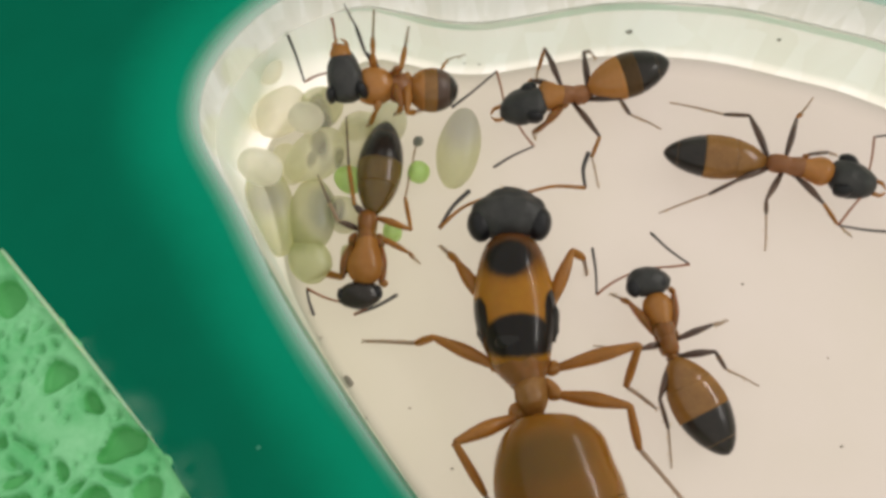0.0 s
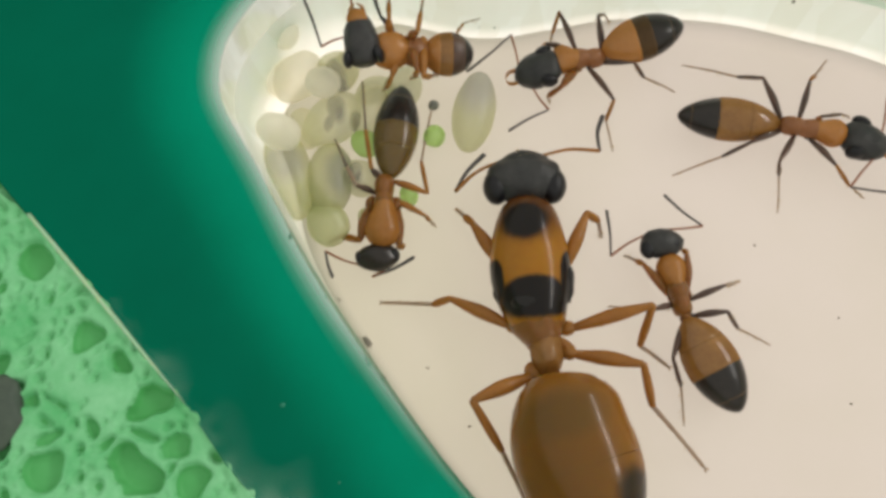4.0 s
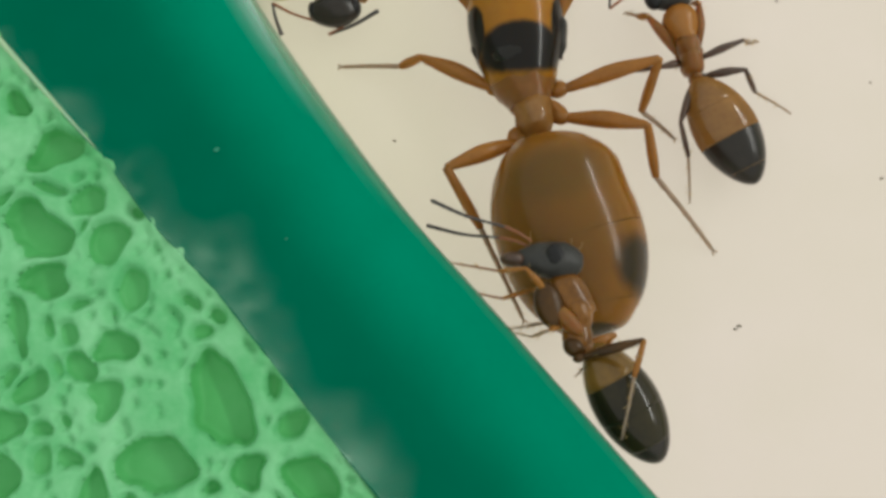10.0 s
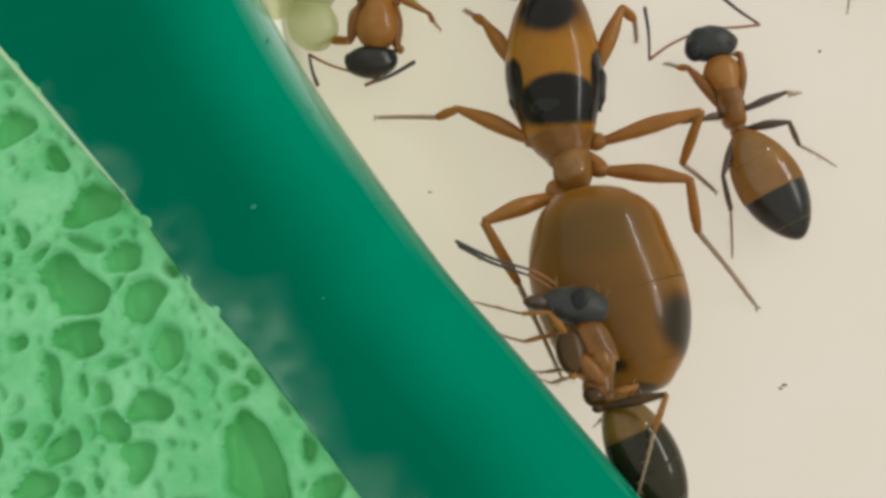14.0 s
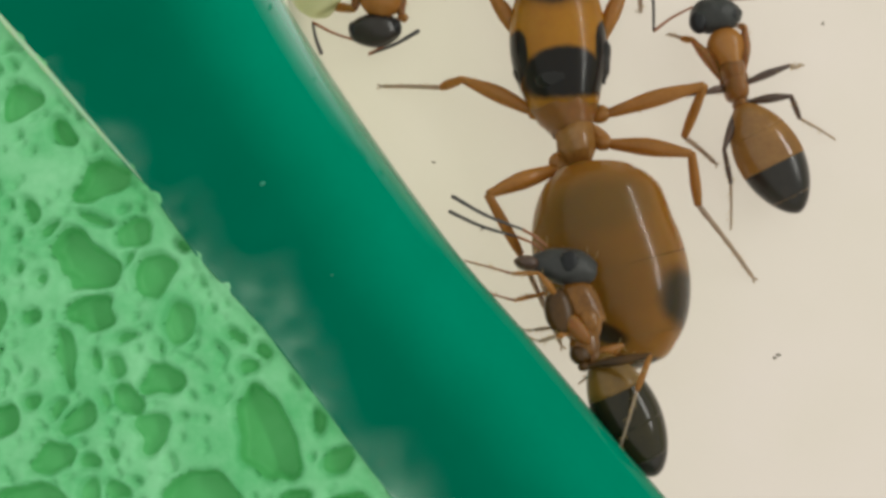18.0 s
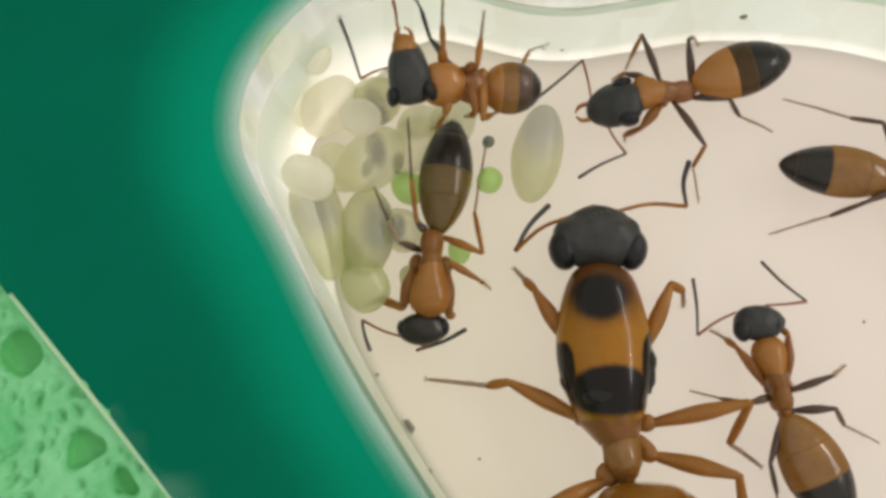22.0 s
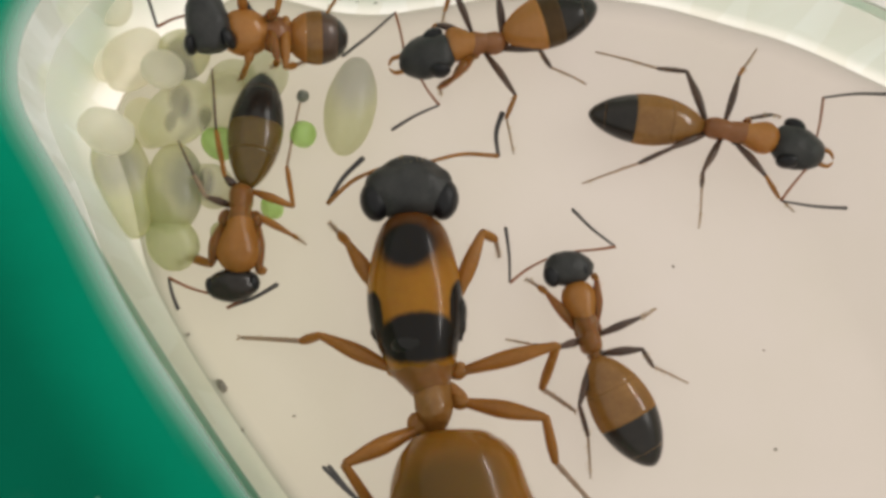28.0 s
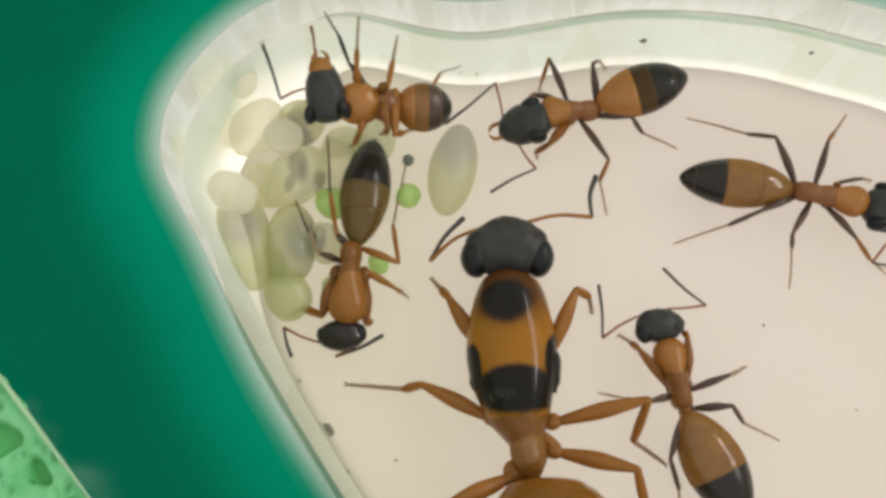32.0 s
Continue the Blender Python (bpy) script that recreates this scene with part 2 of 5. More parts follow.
LEAFY = gelled(surface("bright_green_skin", (0.56, 0.82, 0.26), (0.62, 0.86, 0.34), 700, 0.4), 0.55, 0.3)
CREAM = gelled(surface("cream_skin", (0.98, 0.95, 0.87), (0.96, 0.92, 0.82), 500, 0.42), 0.55, 0.36, 0.02)
GUT = surface("dark_gut", (0.16, 0.17, 0.15), (0.26, 0.27, 0.23), 900, 0.5)
FLOOR = milky("milky_ivory_plastic", (0.395, 0.367, 0.320), (0.424, 0.387, 0.360), 60, 0.6, 0.5)


def light_tinted(m, x0, x1, tint, axis="X"):
    """Paints light into colour: one side along an axis tinted, with an uneven border."""
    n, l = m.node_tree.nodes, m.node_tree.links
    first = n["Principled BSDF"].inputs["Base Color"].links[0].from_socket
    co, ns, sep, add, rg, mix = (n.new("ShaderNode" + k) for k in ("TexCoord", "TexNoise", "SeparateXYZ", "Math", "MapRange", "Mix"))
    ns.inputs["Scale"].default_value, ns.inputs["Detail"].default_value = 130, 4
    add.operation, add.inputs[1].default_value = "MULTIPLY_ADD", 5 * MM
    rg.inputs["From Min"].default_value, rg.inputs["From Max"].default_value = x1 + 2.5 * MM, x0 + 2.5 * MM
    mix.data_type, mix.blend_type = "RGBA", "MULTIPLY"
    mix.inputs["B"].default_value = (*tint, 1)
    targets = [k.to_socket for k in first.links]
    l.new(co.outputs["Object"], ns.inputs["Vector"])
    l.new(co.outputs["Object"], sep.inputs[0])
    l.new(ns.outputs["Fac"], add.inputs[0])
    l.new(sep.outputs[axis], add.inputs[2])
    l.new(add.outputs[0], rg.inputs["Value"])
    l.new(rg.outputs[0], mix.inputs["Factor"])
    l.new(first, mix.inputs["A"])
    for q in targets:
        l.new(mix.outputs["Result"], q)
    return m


# green bounce light from the frame, painted into the floor's left side
light_tinted(FLOOR, -7 * MM, 6 * MM, (0.95, 0.995, 0.86))
TRAY = streaked(surface("ivory_tray_plastic", (0.97, 0.945, 0.90), (0.99, 0.965, 0.92), 200, 0.35), 500, 60, (0.95, 0.935, 0.90), 0.6)
faceted(TRAY, 1100, 360, (0.95, 0.94, 0.91))
# the flank's dimmer light, painted into the tray wall's colour
light_tinted(TRAY, 7 * MM, 11 * MM, (0.80, 0.755, 0.655), "Y")
gelled(TRAY, 0.60, 0.11, 0.02, 0.35, (0.98, 0.965, 0.94))
WALL = streaked(surface("milky_clear_plastic", (0.98, 0.96, 0.92), (0.99, 0.975, 0.95), 260, 0.12), 1300, 160, (0.88, 0.875, 0.83), 0.8)
faceted(WALL, 2100, 520, (0.88, 0.875, 0.83))
# the same dimming painted into the clear wall along the flank
light_tinted(WALL, 7 * MM, 11 * MM, (0.84, 0.79, 0.70), "Y")
gelled(WALL, 0.62, 0.34, 0.04, 0.12, (0.99, 0.98, 0.96))
GREEN = milky("green_plastic", (0, 0.208, 0.120), (0, 0.245, 0.147), 110, 0.48, 0.45, 0.003, 0.06, 2500)


def edge_cleared(m, tint):
    """Clears the material where the mesh's thin mark is set, to soften an edge."""
    n, l = m.node_tree.nodes, m.node_tree.links
    out = n["Material Output"]
    first = out.inputs["Surface"].links[0].from_socket
    at, cl, mx = (n.new("ShaderNode" + k) for k in ("Attribute", "BsdfTransparent", "MixShader"))
    at.attribute_name = "thin"
    cl.inputs["Color"].default_value = (*tint, 1)
    l.new(at.outputs["Fac"], mx.inputs[0])
    l.new(first, mx.inputs[1])
    l.new(cl.outputs[0], mx.inputs[2])
    l.new(mx.outputs[0], out.inputs["Surface"])
    return m


edge_cleared(GREEN, (0.86, 0.96, 0.90))
GREENBLOCK = surface("green_light_block", (0, 0.176, 0.088), (0, 0.216, 0.112), 110, 0.5, 0.06, 2500, spec=0.1)
FOAM = milky("green_sponge", (0.11, 0.44, 0.17), (0.25, 0.60, 0.32), 600, 0.03, 0.6, 0.01, 0.4, 3000)
# darker green that paints shade into the sponge's deep pores
PORE_SHADE = surface("shaded_pore_green", (0.09, 0.40, 0.12), (0.125, 0.46, 0.165), 500, 0.4, 0.1, 3000, spec=0.15)
SEAM = milky("teal_reflection_plastic", (0.62, 0.82, 0.70), (0.93, 0.93, 0.87), 110, 0.6, 0.1, 0.1, 0.3)
JOINT = surface("grey_joint", (0.60, 0.60, 0.54), (0.38, 0.40, 0.35), 300, 0.5)
LIP = surface("pale_green_lip", (0.36, 0.56, 0.36), (0.28, 0.50, 0.30), 700, 0.35, 0.1, 3000, 0.2, 0.3)
DIRT = surface("dark_dirt", (0.20, 0.183, 0.15), (0.25, 0.225, 0.18), 2500, 0.8)
DUST = surface("pale_dust", (0.008, 0.205, 0.125), (0.016, 0.225, 0.14), 4000, 0.6)
PLATE = surface("polished_black_cuticle", (0.004, 0.0035, 0.003), (0.008, 0.006, 0.005), 900, 0.12, 0.06, 6000, 0.15, spec=0.28)
MARGIN = surface("pale_membrane", (0.24, 0.12, 0.025), (0.16, 0.075, 0.012), 1500, 0.3, spec=0.3)
SEPIA = surface("sepia_cuticle", (0.055, 0.030, 0.011), (0.095, 0.052, 0.018), 900, 0.35, 0.1, 5000, spec=0.2)
HAIR = surface("golden_hair", (0.42, 0.30, 0.12), (0.36, 0.24, 0.08), 2500, 0.4)

# ---- mesh tools (all lengths in mm) ----
ORIGIN = {}


def thing(name, at, label, category, group=""):
    ob = new(name)
    ob.empty_display_size = 0.5 * MM
    ob.location = Vector(at) * MM
    ORIGIN[ob] = Vector(at)
    return tagged(ob, label, category, group)


def mesh_of(name, bm, material, origin):
    for v in bm.verts:
        v.co = (v.co - origin) * MM
    bmesh.ops.recalc_face_normals(bm, faces=bm.faces)
    for f in bm.faces:
        f.smooth = True
    me = bpy.data.meshes.new(name)
    bm.to_mesh(me)
    bm.free()
    me.materials.append(material)
    return me


def part(name, bm, material, parent, label="", pivot=None):
    """One mesh under a thing or under a part; pivot is the point round which it can turn."""
    here = Vector(pivot) if pivot else ORIGIN[parent]
    ob = new(name, mesh_of(name, bm, material, here))
    ob.parent = parent
    ob.location = (here - ORIGIN[parent]) * MM
    ORIGIN[ob] = here
    return tagged(ob, label)


def lone(name, bm, material, label, category="", group="", kind="", at=(0, 0, 0)):
    ob = new(name, mesh_of(name, bm, material, Vector(at)))
    ob.location = Vector(at) * MM
    return tagged(ob, label, category, group, kind)


def spline(keys, n):
    keys = [np.array(k, float) for k in keys]
    keys = [2 * keys[0] - keys[1]] + keys + [2 * keys[-1] - keys[-2]]
    out = []
    for i in range(n):
        u = i / (n - 1) * (len(keys) - 3)
        k = min(int(u), len(keys) - 4)
        f = u - k
        a, b, c, d = keys[k:k + 4]
        out.append(0.5 * (2 * b + (c - a) * f + (2 * a - 5 * b + 4 * c - d) * f * f + (3 * b - a - 3 * c + d) * f ** 3))
    return out


def rings(bm, rows, up=(0, 0, 1), seg=16, cap=True):
    """Skin over rows of (x, y, z, half width, half height)."""
    up, loops = Vector(up), []
    for i, r in enumerate(rows):
        a, b = Vector(rows[max(i - 1, 0)][:3]), Vector(rows[min(i + 1, len(rows) - 1)][:3])
        t = (b - a).normalized()
        side = t.cross(up)
        if side.length < 0.05:
            side = t.cross(Vector((0.6, 0.8, 0)))
        side.normalize()
        top = side.cross(t)
        c = Vector(r[:3])
        loops.append([bm.verts.new(c + side * (math.cos(q) * max(r[3], 1e-4)) + top * (math.sin(q) * max(r[4], 1e-4)))
                      for q in (2 * math.pi * j / seg for j in range(seg))])
    for a, b in zip(loops, loops[1:]):
        for j in range(seg):
            bm.faces.new((a[j], a[(j + 1) % seg], b[(j + 1) % seg], b[j]))
    if cap:
        bm.faces.new(loops[0][::-1])
        bm.faces.new(loops[-1])
    return bm


def blob(a, b, w, h, bias=1.0, power=0.55, up=(0, 0, 1), seg=20, n=22, lo=0.0, hi=1.0, flare=0.0, bm=None, bend=0.0):
    """An egg from a to b, w wide and h high; bias below 1 puts the widest place nearer to a, a higher power makes it more pointed."""
    bm = bm or bmesh.new()
    a, b, rows = Vector(a), Vector(b), []
    lift = Vector(up)
    for i in range(n):
        s = lo + (hi - lo) * i / (n - 1)
        if lo == 0.0 and hi == 1.0:
            s = 0.5 - 0.5 * math.cos(math.pi * i / (n - 1))
        elif hi == 1.0:
            s = lo + (1 - lo) * math.sin(math.pi / 2 * i / (n - 1))
        elif lo == 0.0:
            s = hi * (1 - math.cos(math.pi / 2 * i / (n - 1)))
        r = max(math.sin(math.pi * min(max(s, 0.0), 1.0) ** bias), 0.0) ** power
        r *= 1 + flare * (s - lo) / (hi - lo)
        c = a.lerp(b, s) + lift * (bend * math.sin(math.pi * s))
        rows.append((*c, 0.5 * w * r + 1e-3, 0.5 * h * r + 1e-3))
    return rings(bm, rows, up, seg)


def lumpy(bm, size=0.05, scale=2.2):
    """Uneven swellings and furrows on a skin."""
    for v in bm.verts:
        q = v.co * scale
        v.co += Vector((noise.noise(q), noise.noise(q + Vector((7, 3, 1))), noise.noise(q + Vector((2, 9, 5))))) * size
        v.co += Vector((noise.noise(q * 3.1), noise.noise(q * 3.1 + Vector((7, 3, 1))), noise.noise(q * 3.1 + Vector((2, 9, 5))))) * size * 0.4
    return bm


def limb(pts, radii, n=14, seg=8, bm=None):
    rows = spline([(*p, r, r) for p, r in zip(pts, radii)], n)
    return rings(bm or bmesh.new(), rows, (0.05, 0.03, 1), seg)


def beads(pts, r0, r1, count, seg=8):
    """A jointed thread: count joints, each a little thicker at its end."""
    n = count * 4 + 1
    line = spline(pts, n)
    rows = []
    for i, p in enumerate(line):
        r = r0 + (r1 - r0) * i / (n - 1)
        r *= (0.92, 0.99, 1.04, 1.02)[i % 4]
        if i == n - 1:
            r *= 0.5
        rows.append((*p[:3], r, r))
    return rings(bmesh.new(), rows, (0.05, 0.03, 1), seg)


# ---- parts of an ant ----
def leg(ant, c, k, t, e, r, femur=LEG, tibia=LEG, tarsus=TARSUS):
    """Thigh from c to the knee k, shin to t, foot to e; r is the thigh's half thickness."""
    c, k, t, e = (Vector(p) for p in (c, k, t, e))
    bm = limb([c, c.lerp(k, 0.12), c.lerp(k, 0.5) + Vector((0, 0, r * 0.5)), c.lerp(k, 0.9), k],
              [r * 0.55, r * 0.75, r * 1.1, r * 0.62, r * 0.45], 16, 10)
    blob(c - (k - c).normalized() * r * 2.2, c + (k - c).normalized() * r * 0.6, r * 2.0, r * 2.0, seg=10, n=9, bm=bm)
    thigh = part("leg", bm, femur, ant)
    part("tibia", limb([k, k.lerp(t, 0.15), k.lerp(t, 0.65), t], [r * 0.5, r * 0.56, r * 0.66, r * 0.46], 12, 8), tibia, thigh)
    m = t.lerp(e, 0.5) + Vector((0, 0, (t.z - e.z) * 0.08))
    foot = beads([t, m, e], r * 0.36, r * 0.24, 5)
    d = (e - t).normalized()
    s = d.cross(Vector((0, 0, 1)))
    s = s.normalized() if s.length > 0.05 else Vector((1, 0, 0))
    for q in (-1, 1):
        limb([e, e + d * r * 0.5 + s * q * r * 0.3, e + d * r * 0.7 + s * q * r * 0.2 - Vector((0, 0, r * 0.15))],
             [r * 0.14, r * 0.1, r * 0.03], 5, 5, foot)
    part("tarsus", foot, tarsus, thigh)
    rng = random.Random(int(abs(c.x * 517 + c.y * 311 + e.x * 97)))
    fur = bmesh.new()
    for a, b, thick, count in ((c, k, r * 0.95, 9), (k, t, r * 0.5, 12), (t, e, r * 0.28, 12)):
        d = (b - a).normalized()
        for i in range(count):
            n = Vector((rng.uniform(-1, 1), rng.uniform(-1, 1), rng.uniform(-1, 1)))
            n = (n - d * n.dot(d)).normalized()
            p = a.lerp(b, rng.uniform(0.1, 0.97)) + n * thick * 0.8
            limb([p, p + (n * 0.8 + d * 0.7) * rng.uniform(0.06, 0.13)], [0.011, 0.004], 2, 3, fur)
    part("bristles", fur, HAIR, thigh)
    return thigh


def antenna(ant, base, elbow, tip, r, scape=SCAPE, flag=SMOKY, sag=0.0, bow=0.0, pivot=False):
    base, elbow, tip = Vector(base), Vector(elbow), Vector(tip)
    d = (elbow - base)
    s = d.cross(Vector((0, 0, 1))).normalized()
    rod = limb([base, base.lerp(elbow, 0.5) + s * sag, elbow], [r * 0.75, r * 0.85, r], 10, 8)
    ob = part("antenna", rod, scape, ant, "", tuple(base) if pivot else None)
    f = (tip - elbow).cross(Vector((0, 0, 1))).normalized()
    part("flagellum", beads([elbow, elbow.lerp(tip, 0.5) + f * bow, tip], r * 0.8, r * 1.25, 9), flag, ob)
    return ob


def head(ant, back, front, w, h, up=(0, 0, 1), eye=0.42, eye_at=0.3, eye_out=0.36, bias=0.8, power=0.5, jaw=True, material=BLACK, jaws=AMBER, lobes=True):
    back, front, up = Vector(back), Vector(front), Vector(up)
    ax = front - back
    side = ax.cross(up).normalized()
    top = side.cross(ax).normalized()
    ob = part("head", lumpy(blob(back, front, w * 0.86, h, bias, power, up, 32, 32)), material, ant)
    if lobes:
        for q in (-1, 1):
            c = back + ax * eye_at + side * (q * w * eye_out) + top * h * 0.1
            d = (ax.normalized() * 0.9 + side * q * -0.25).normalized() * (w * eye * 0.5)
            part("eye", blob(c - d, c + d, w * eye * 0.62, h * 0.62, 1.0, 0.5, up, 18, 16), EYE, ob)
    if jaw:
        for q in (-1, 1):
            a = front + side * (q * w * 0.16) - ax * 0.08
            part("mandible", limb([a, front + ax * 0.10 + side * q * w * 0.15, front + ax * 0.19 + side * q * w * 0.03],
                                  [w * 0.05, w * 0.042, w * 0.015], 8, 8), jaws, ob)
    return ob


def thorax(ant, a, b, d, w1, w2, h1, h2, m1, m2, up=(0, 0, 1)):
    """The worker's mid-body from the neck a over the waist b to the hind end d: a pear-shaped fore part and a slim ridged hind part."""
    a, b, d = Vector(a), Vector(b), Vector(d)
    rows = [(*a.lerp(b, s), 0.5 * w1 * f, 0.5 * h1 * g) for s, f, g in (
        (0.0, 0.22, 0.22), (0.04, 0.42, 0.40), (0.14, 0.78, 0.74), (0.3, 1.0, 0.96), (0.46, 1.0, 1.0), (0.64, 0.86, 0.98), (0.82, 0.66, 0.90), (1.0, 0.55, 0.82), (1.06, 0.3, 0.4))]
    part("pronotum", rings(bmesh.new(), spline(rows, 36), up, 26), m1, ant)
    a = a.lerp(b, 0.78)
    rows = [(*a.lerp(d, s), 0.5 * w2 * f, 0.5 * h2 * g) for s, f, g in (
        (0.0, 0.5, 0.5), (0.05, 0.9, 0.9), (0.2, 1.04, 1.06), (0.38, 0.9, 1.0), (0.46, 0.84, 0.93), (0.56, 0.92, 1.02), (0.75, 0.98, 1.03), (0.9, 0.86, 0.85), (0.97, 0.6, 0.6), (1.0, 0.3, 0.3))]
    part("propodeum", rings(bmesh.new(), spline(rows, 34), up, 24), m2, ant)


def gaster(ant, a, b, w, h, cuts, mats, bias=0.95, power=0.62, up=(0, 0, 1), rims=True):
    """The hind body in overlapping rings, each a part."""
    for i, m in enumerate(mats):
        lo, hi = cuts[i], cuts[i + 1]
        ring = part("tergite", blob(a, b, w, h, bias, power, up, 32, 14, lo, min(hi + (0.012 if hi < 1 else 0), 1.0), 0.003 if hi < 1 else 0.0), m, ant)
        if rims and 0 < hi < 1:
            rows = []
            for j in range(4):
                s = hi + 0.006 + 0.007 * j / 3
                q = math.sin(math.pi * s ** bias) ** power * (1.006 if j in (1, 2) else 0.99)
                rows.append((*Vector(a).lerp(Vector(b), s), 0.5 * w * q, 0.5 * h * q))
            part("margin", rings(bmesh.new(), rows, up, 32, False), MARGIN, ring, "pale thin rear margin")


def hairs(ant, a, b, up, spread, count, length, seed, name="hair"):
    rng = random.Random(seed)
    bm = bmesh.new()
    a, b, up = Vector(a), Vector(b), Vector(up).normalized()
    for i in range(count):
        p = a.lerp(b, rng.random()) + Vector((rng.uniform(-1, 1), rng.uniform(-1, 1), rng.uniform(-1, 1))) * spread
        d = (up + Vector((rng.uniform(-.5, .5), rng.uniform(-.5, .5), rng.uniform(-.5, .5)))).normalized()
        limb([p, p + d * length * rng.uniform(0.6, 1.0)], [0.009, 0.003], 3, 4, bm)
    part(name, bm, HAIR, ant)


# ---- the nest: floor, chamber wall, green frame, sponge ----
def smooth_loop(keys, n):
    keys = [np.array(k, float) for k in keys]
    m = len(keys)
    out = []
    for i in range(n):
        u = i / n * m
        k, f = int(u), u - int(u)
        a, b, c, d = (keys[(k + j - 1) % m] for j in range(4))
        out.append(0.5 * (2 * b + (c - a) * f + (2 * a - 5 * b + 4 * c - d) * f * f + (3 * b - a - 3 * c + d) * f ** 3))
    return np.array(out)


CHAMBER = smooth_loop([(7.27, -9.13), (4.99, -6.48), (2.72, -3.82), (0.14, -0.74), (-1.89, 1.70), (-4.80, 5.94), (-6.57, 9.21), (-7.50, 10.81), (-7.85, 11.87), (-7.74, 13.11), (-7.07, 14.38), (-5.98, 15.52), (-4.68, 16.20), (-3.49, 16.48), (-2.44, 16.28), (-0.96, 15.88), (0.36, 15.79), (1.97, 16.03), (4.16, 16.36), (6.32, 16.30), (8.43, 15.98), (10.60, 15.32),
                       (12.35, 14.72), (14.3, 13.72), (16.3, 12.5), (18.6, 10.2), (20.2, 5.5), (20.2, -2.0), (17.6, -9.0), (12.8, -12.6), (9.6, -12.4)], 300)


def grown(loop, d):
    """The loop moved outwards by d."""
    t = np.roll(loop, -1, 0) - np.roll(loop, 1, 0)
    n = np.stack([-t[:, 1], t[:, 0]], 1) / np.linalg.norm(t, axis=1)[:, None]
    return loop + n * d


def ring_skin(bm, profile, loop, sign=1):
    """A skin along the loop."""
    loops = [[bm.verts.new((p[0], p[1], z)) for p in grown(loop, d * sign)] for d, z in profile]
    for a, b in zip(loops, loops[1:]):
        for j in range(len(a)):
            k = (j + 1) % len(a)
            bm.faces.new((a[j], a[k], b[k], b[j]))
    return bm


TOP = 5.0


def far(y):
    """0 along the straight flank, 1 round the far corner and the far wall."""
    u = min(max((y - 7.0) / 4.0, 0.0), 1.0)
    return u * u * (3 - 2 * u)


SEAM_Z = 3.12


def corner(x, y):
    """1 in the corner where the brood lies, 0 elsewhere."""
    u = min(max((-3.2 - x) / 2.6, 0.0), 1.0)
    return far(y) * u * u * (3 - 2 * u)


def edge_radius(x, y):
    """The floor's upturned edge: tight along the flank, wider below the far wall, a bowl in the corner."""
    return 0.4 + 0.3 * far(y) + 1.1 * corner(x, y)


def bowl_share(x, y):
    """How far down the upturned edge the wall's clearer plastic reaches."""
    c = corner(x, y)
    return 0.6 * c + (0.08 + 0.34 * far(y)) * (1 - c)


def seam_height(y):
    """The tray is taller along the flank than round the far side."""
    return 4.66 + (SEAM_Z - 4.66) * far(y)


def skin(bm, loops):
    """Faces between closed loops of corners."""
    for a, b in zip(loops, loops[1:]):
        for j in range(len(a)):
            k = (j + 1) % len(a)
            bm.faces.new((a[j], a[k], b[k], b[j]))
    return bm


INWARD = grown(CHAMBER, -1.0) - CHAMBER


def floor_sheet(bm):
    """The floor, flat inside and turned up along its edge."""
    loops = []
    for k in range(13):
        row = []
        for (x, y), (ux, uy) in zip(CHAMBER, INWARD):
            a, r = math.pi / 2 * k / 12 * (1 - bowl_share(x, y)), edge_radius(x, y)
            d = r * (1 - math.sin(a))
            row.append(bm.verts.new((x + ux * d, y + uy * d, r * (1 - math.cos(a)))))
        loops.append(row)
    skin(bm, loops)
    bm.faces.new(loops[0])
    return bm


def tray_wall(bm):
    """The tray wall from the floor's upturned edge to the seam; in the corner it forms the bowl as well."""
    loops = []
    for k in range(18):
        row = []
        for (x, y), (ux, uy) in zip(CHAMBER, INWARD):
            r = edge_radius(x, y)
            if k < 10:
                a = math.pi / 2 * (1 - (1 - k / 9) * (bowl_share(x, y) + 0.02))
                d, z = r * (1 - math.sin(a)) + 0.012 * math.sin(a), r * (1 - math.cos(a)) + 0.012 * math.cos(a)
            else:
                f = (k - 9) / 8
                d, z = 0.012 - 0.03 * f + 0.012 * f * noise.noise(Vector((x * 0.8, y * 0.8, k * 0.1))), r + (seam_height(y) - r) * f
            row.append(bm.verts.new((x + ux * d, y + uy * d, z + 0.0004 * k)))
        loops.append(row)
    return skin(bm, loops)


def clear_wall(bm):
    """The clear wall from the seam up to the frame."""
    return skin(bm, [[bm.verts.new((p[0], p[1], seam_height(q[1]) + (4.685 - seam_height(q[1])) * f)) for p, q in zip(grown(CHAMBER, d), CHAMBER)]
                     for d, f in ((0.02, 0.0), (0.03, 0.02), (0.035, 0.4), (0.04, 0.7), (0.04, 1.0))])


def far_band(profile, wave=0.0):
    """A band on the far wall alone, which runs out towards the corner."""
    bm = bmesh.new()
    loops = []
    for i, (d, z) in enumerate(profile):
        row = []
        for x, y in grown(CHAMBER, d):
            f = min(max((x + 4.4) / 2.6, 0.0), 1.0) if y > 11 else 1.0
            high = z + wave * i * noise.noise(Vector((x * 0.7, y * 0.7, i)))
            row.append(bm.verts.new((x, y, profile[-1][1] + (high - profile[-1][1]) * f)))
        loops.append(row)
    for a, b in zip(loops, loops[1:]):
        for j in range(len(a)):
            k = (j + 1) % len(a)
            if a[j].co.y > 11.0 and a[j].co.x > -4.4:
                bm.faces.new((a[j], a[k], b[k], b[j]))
    return bm


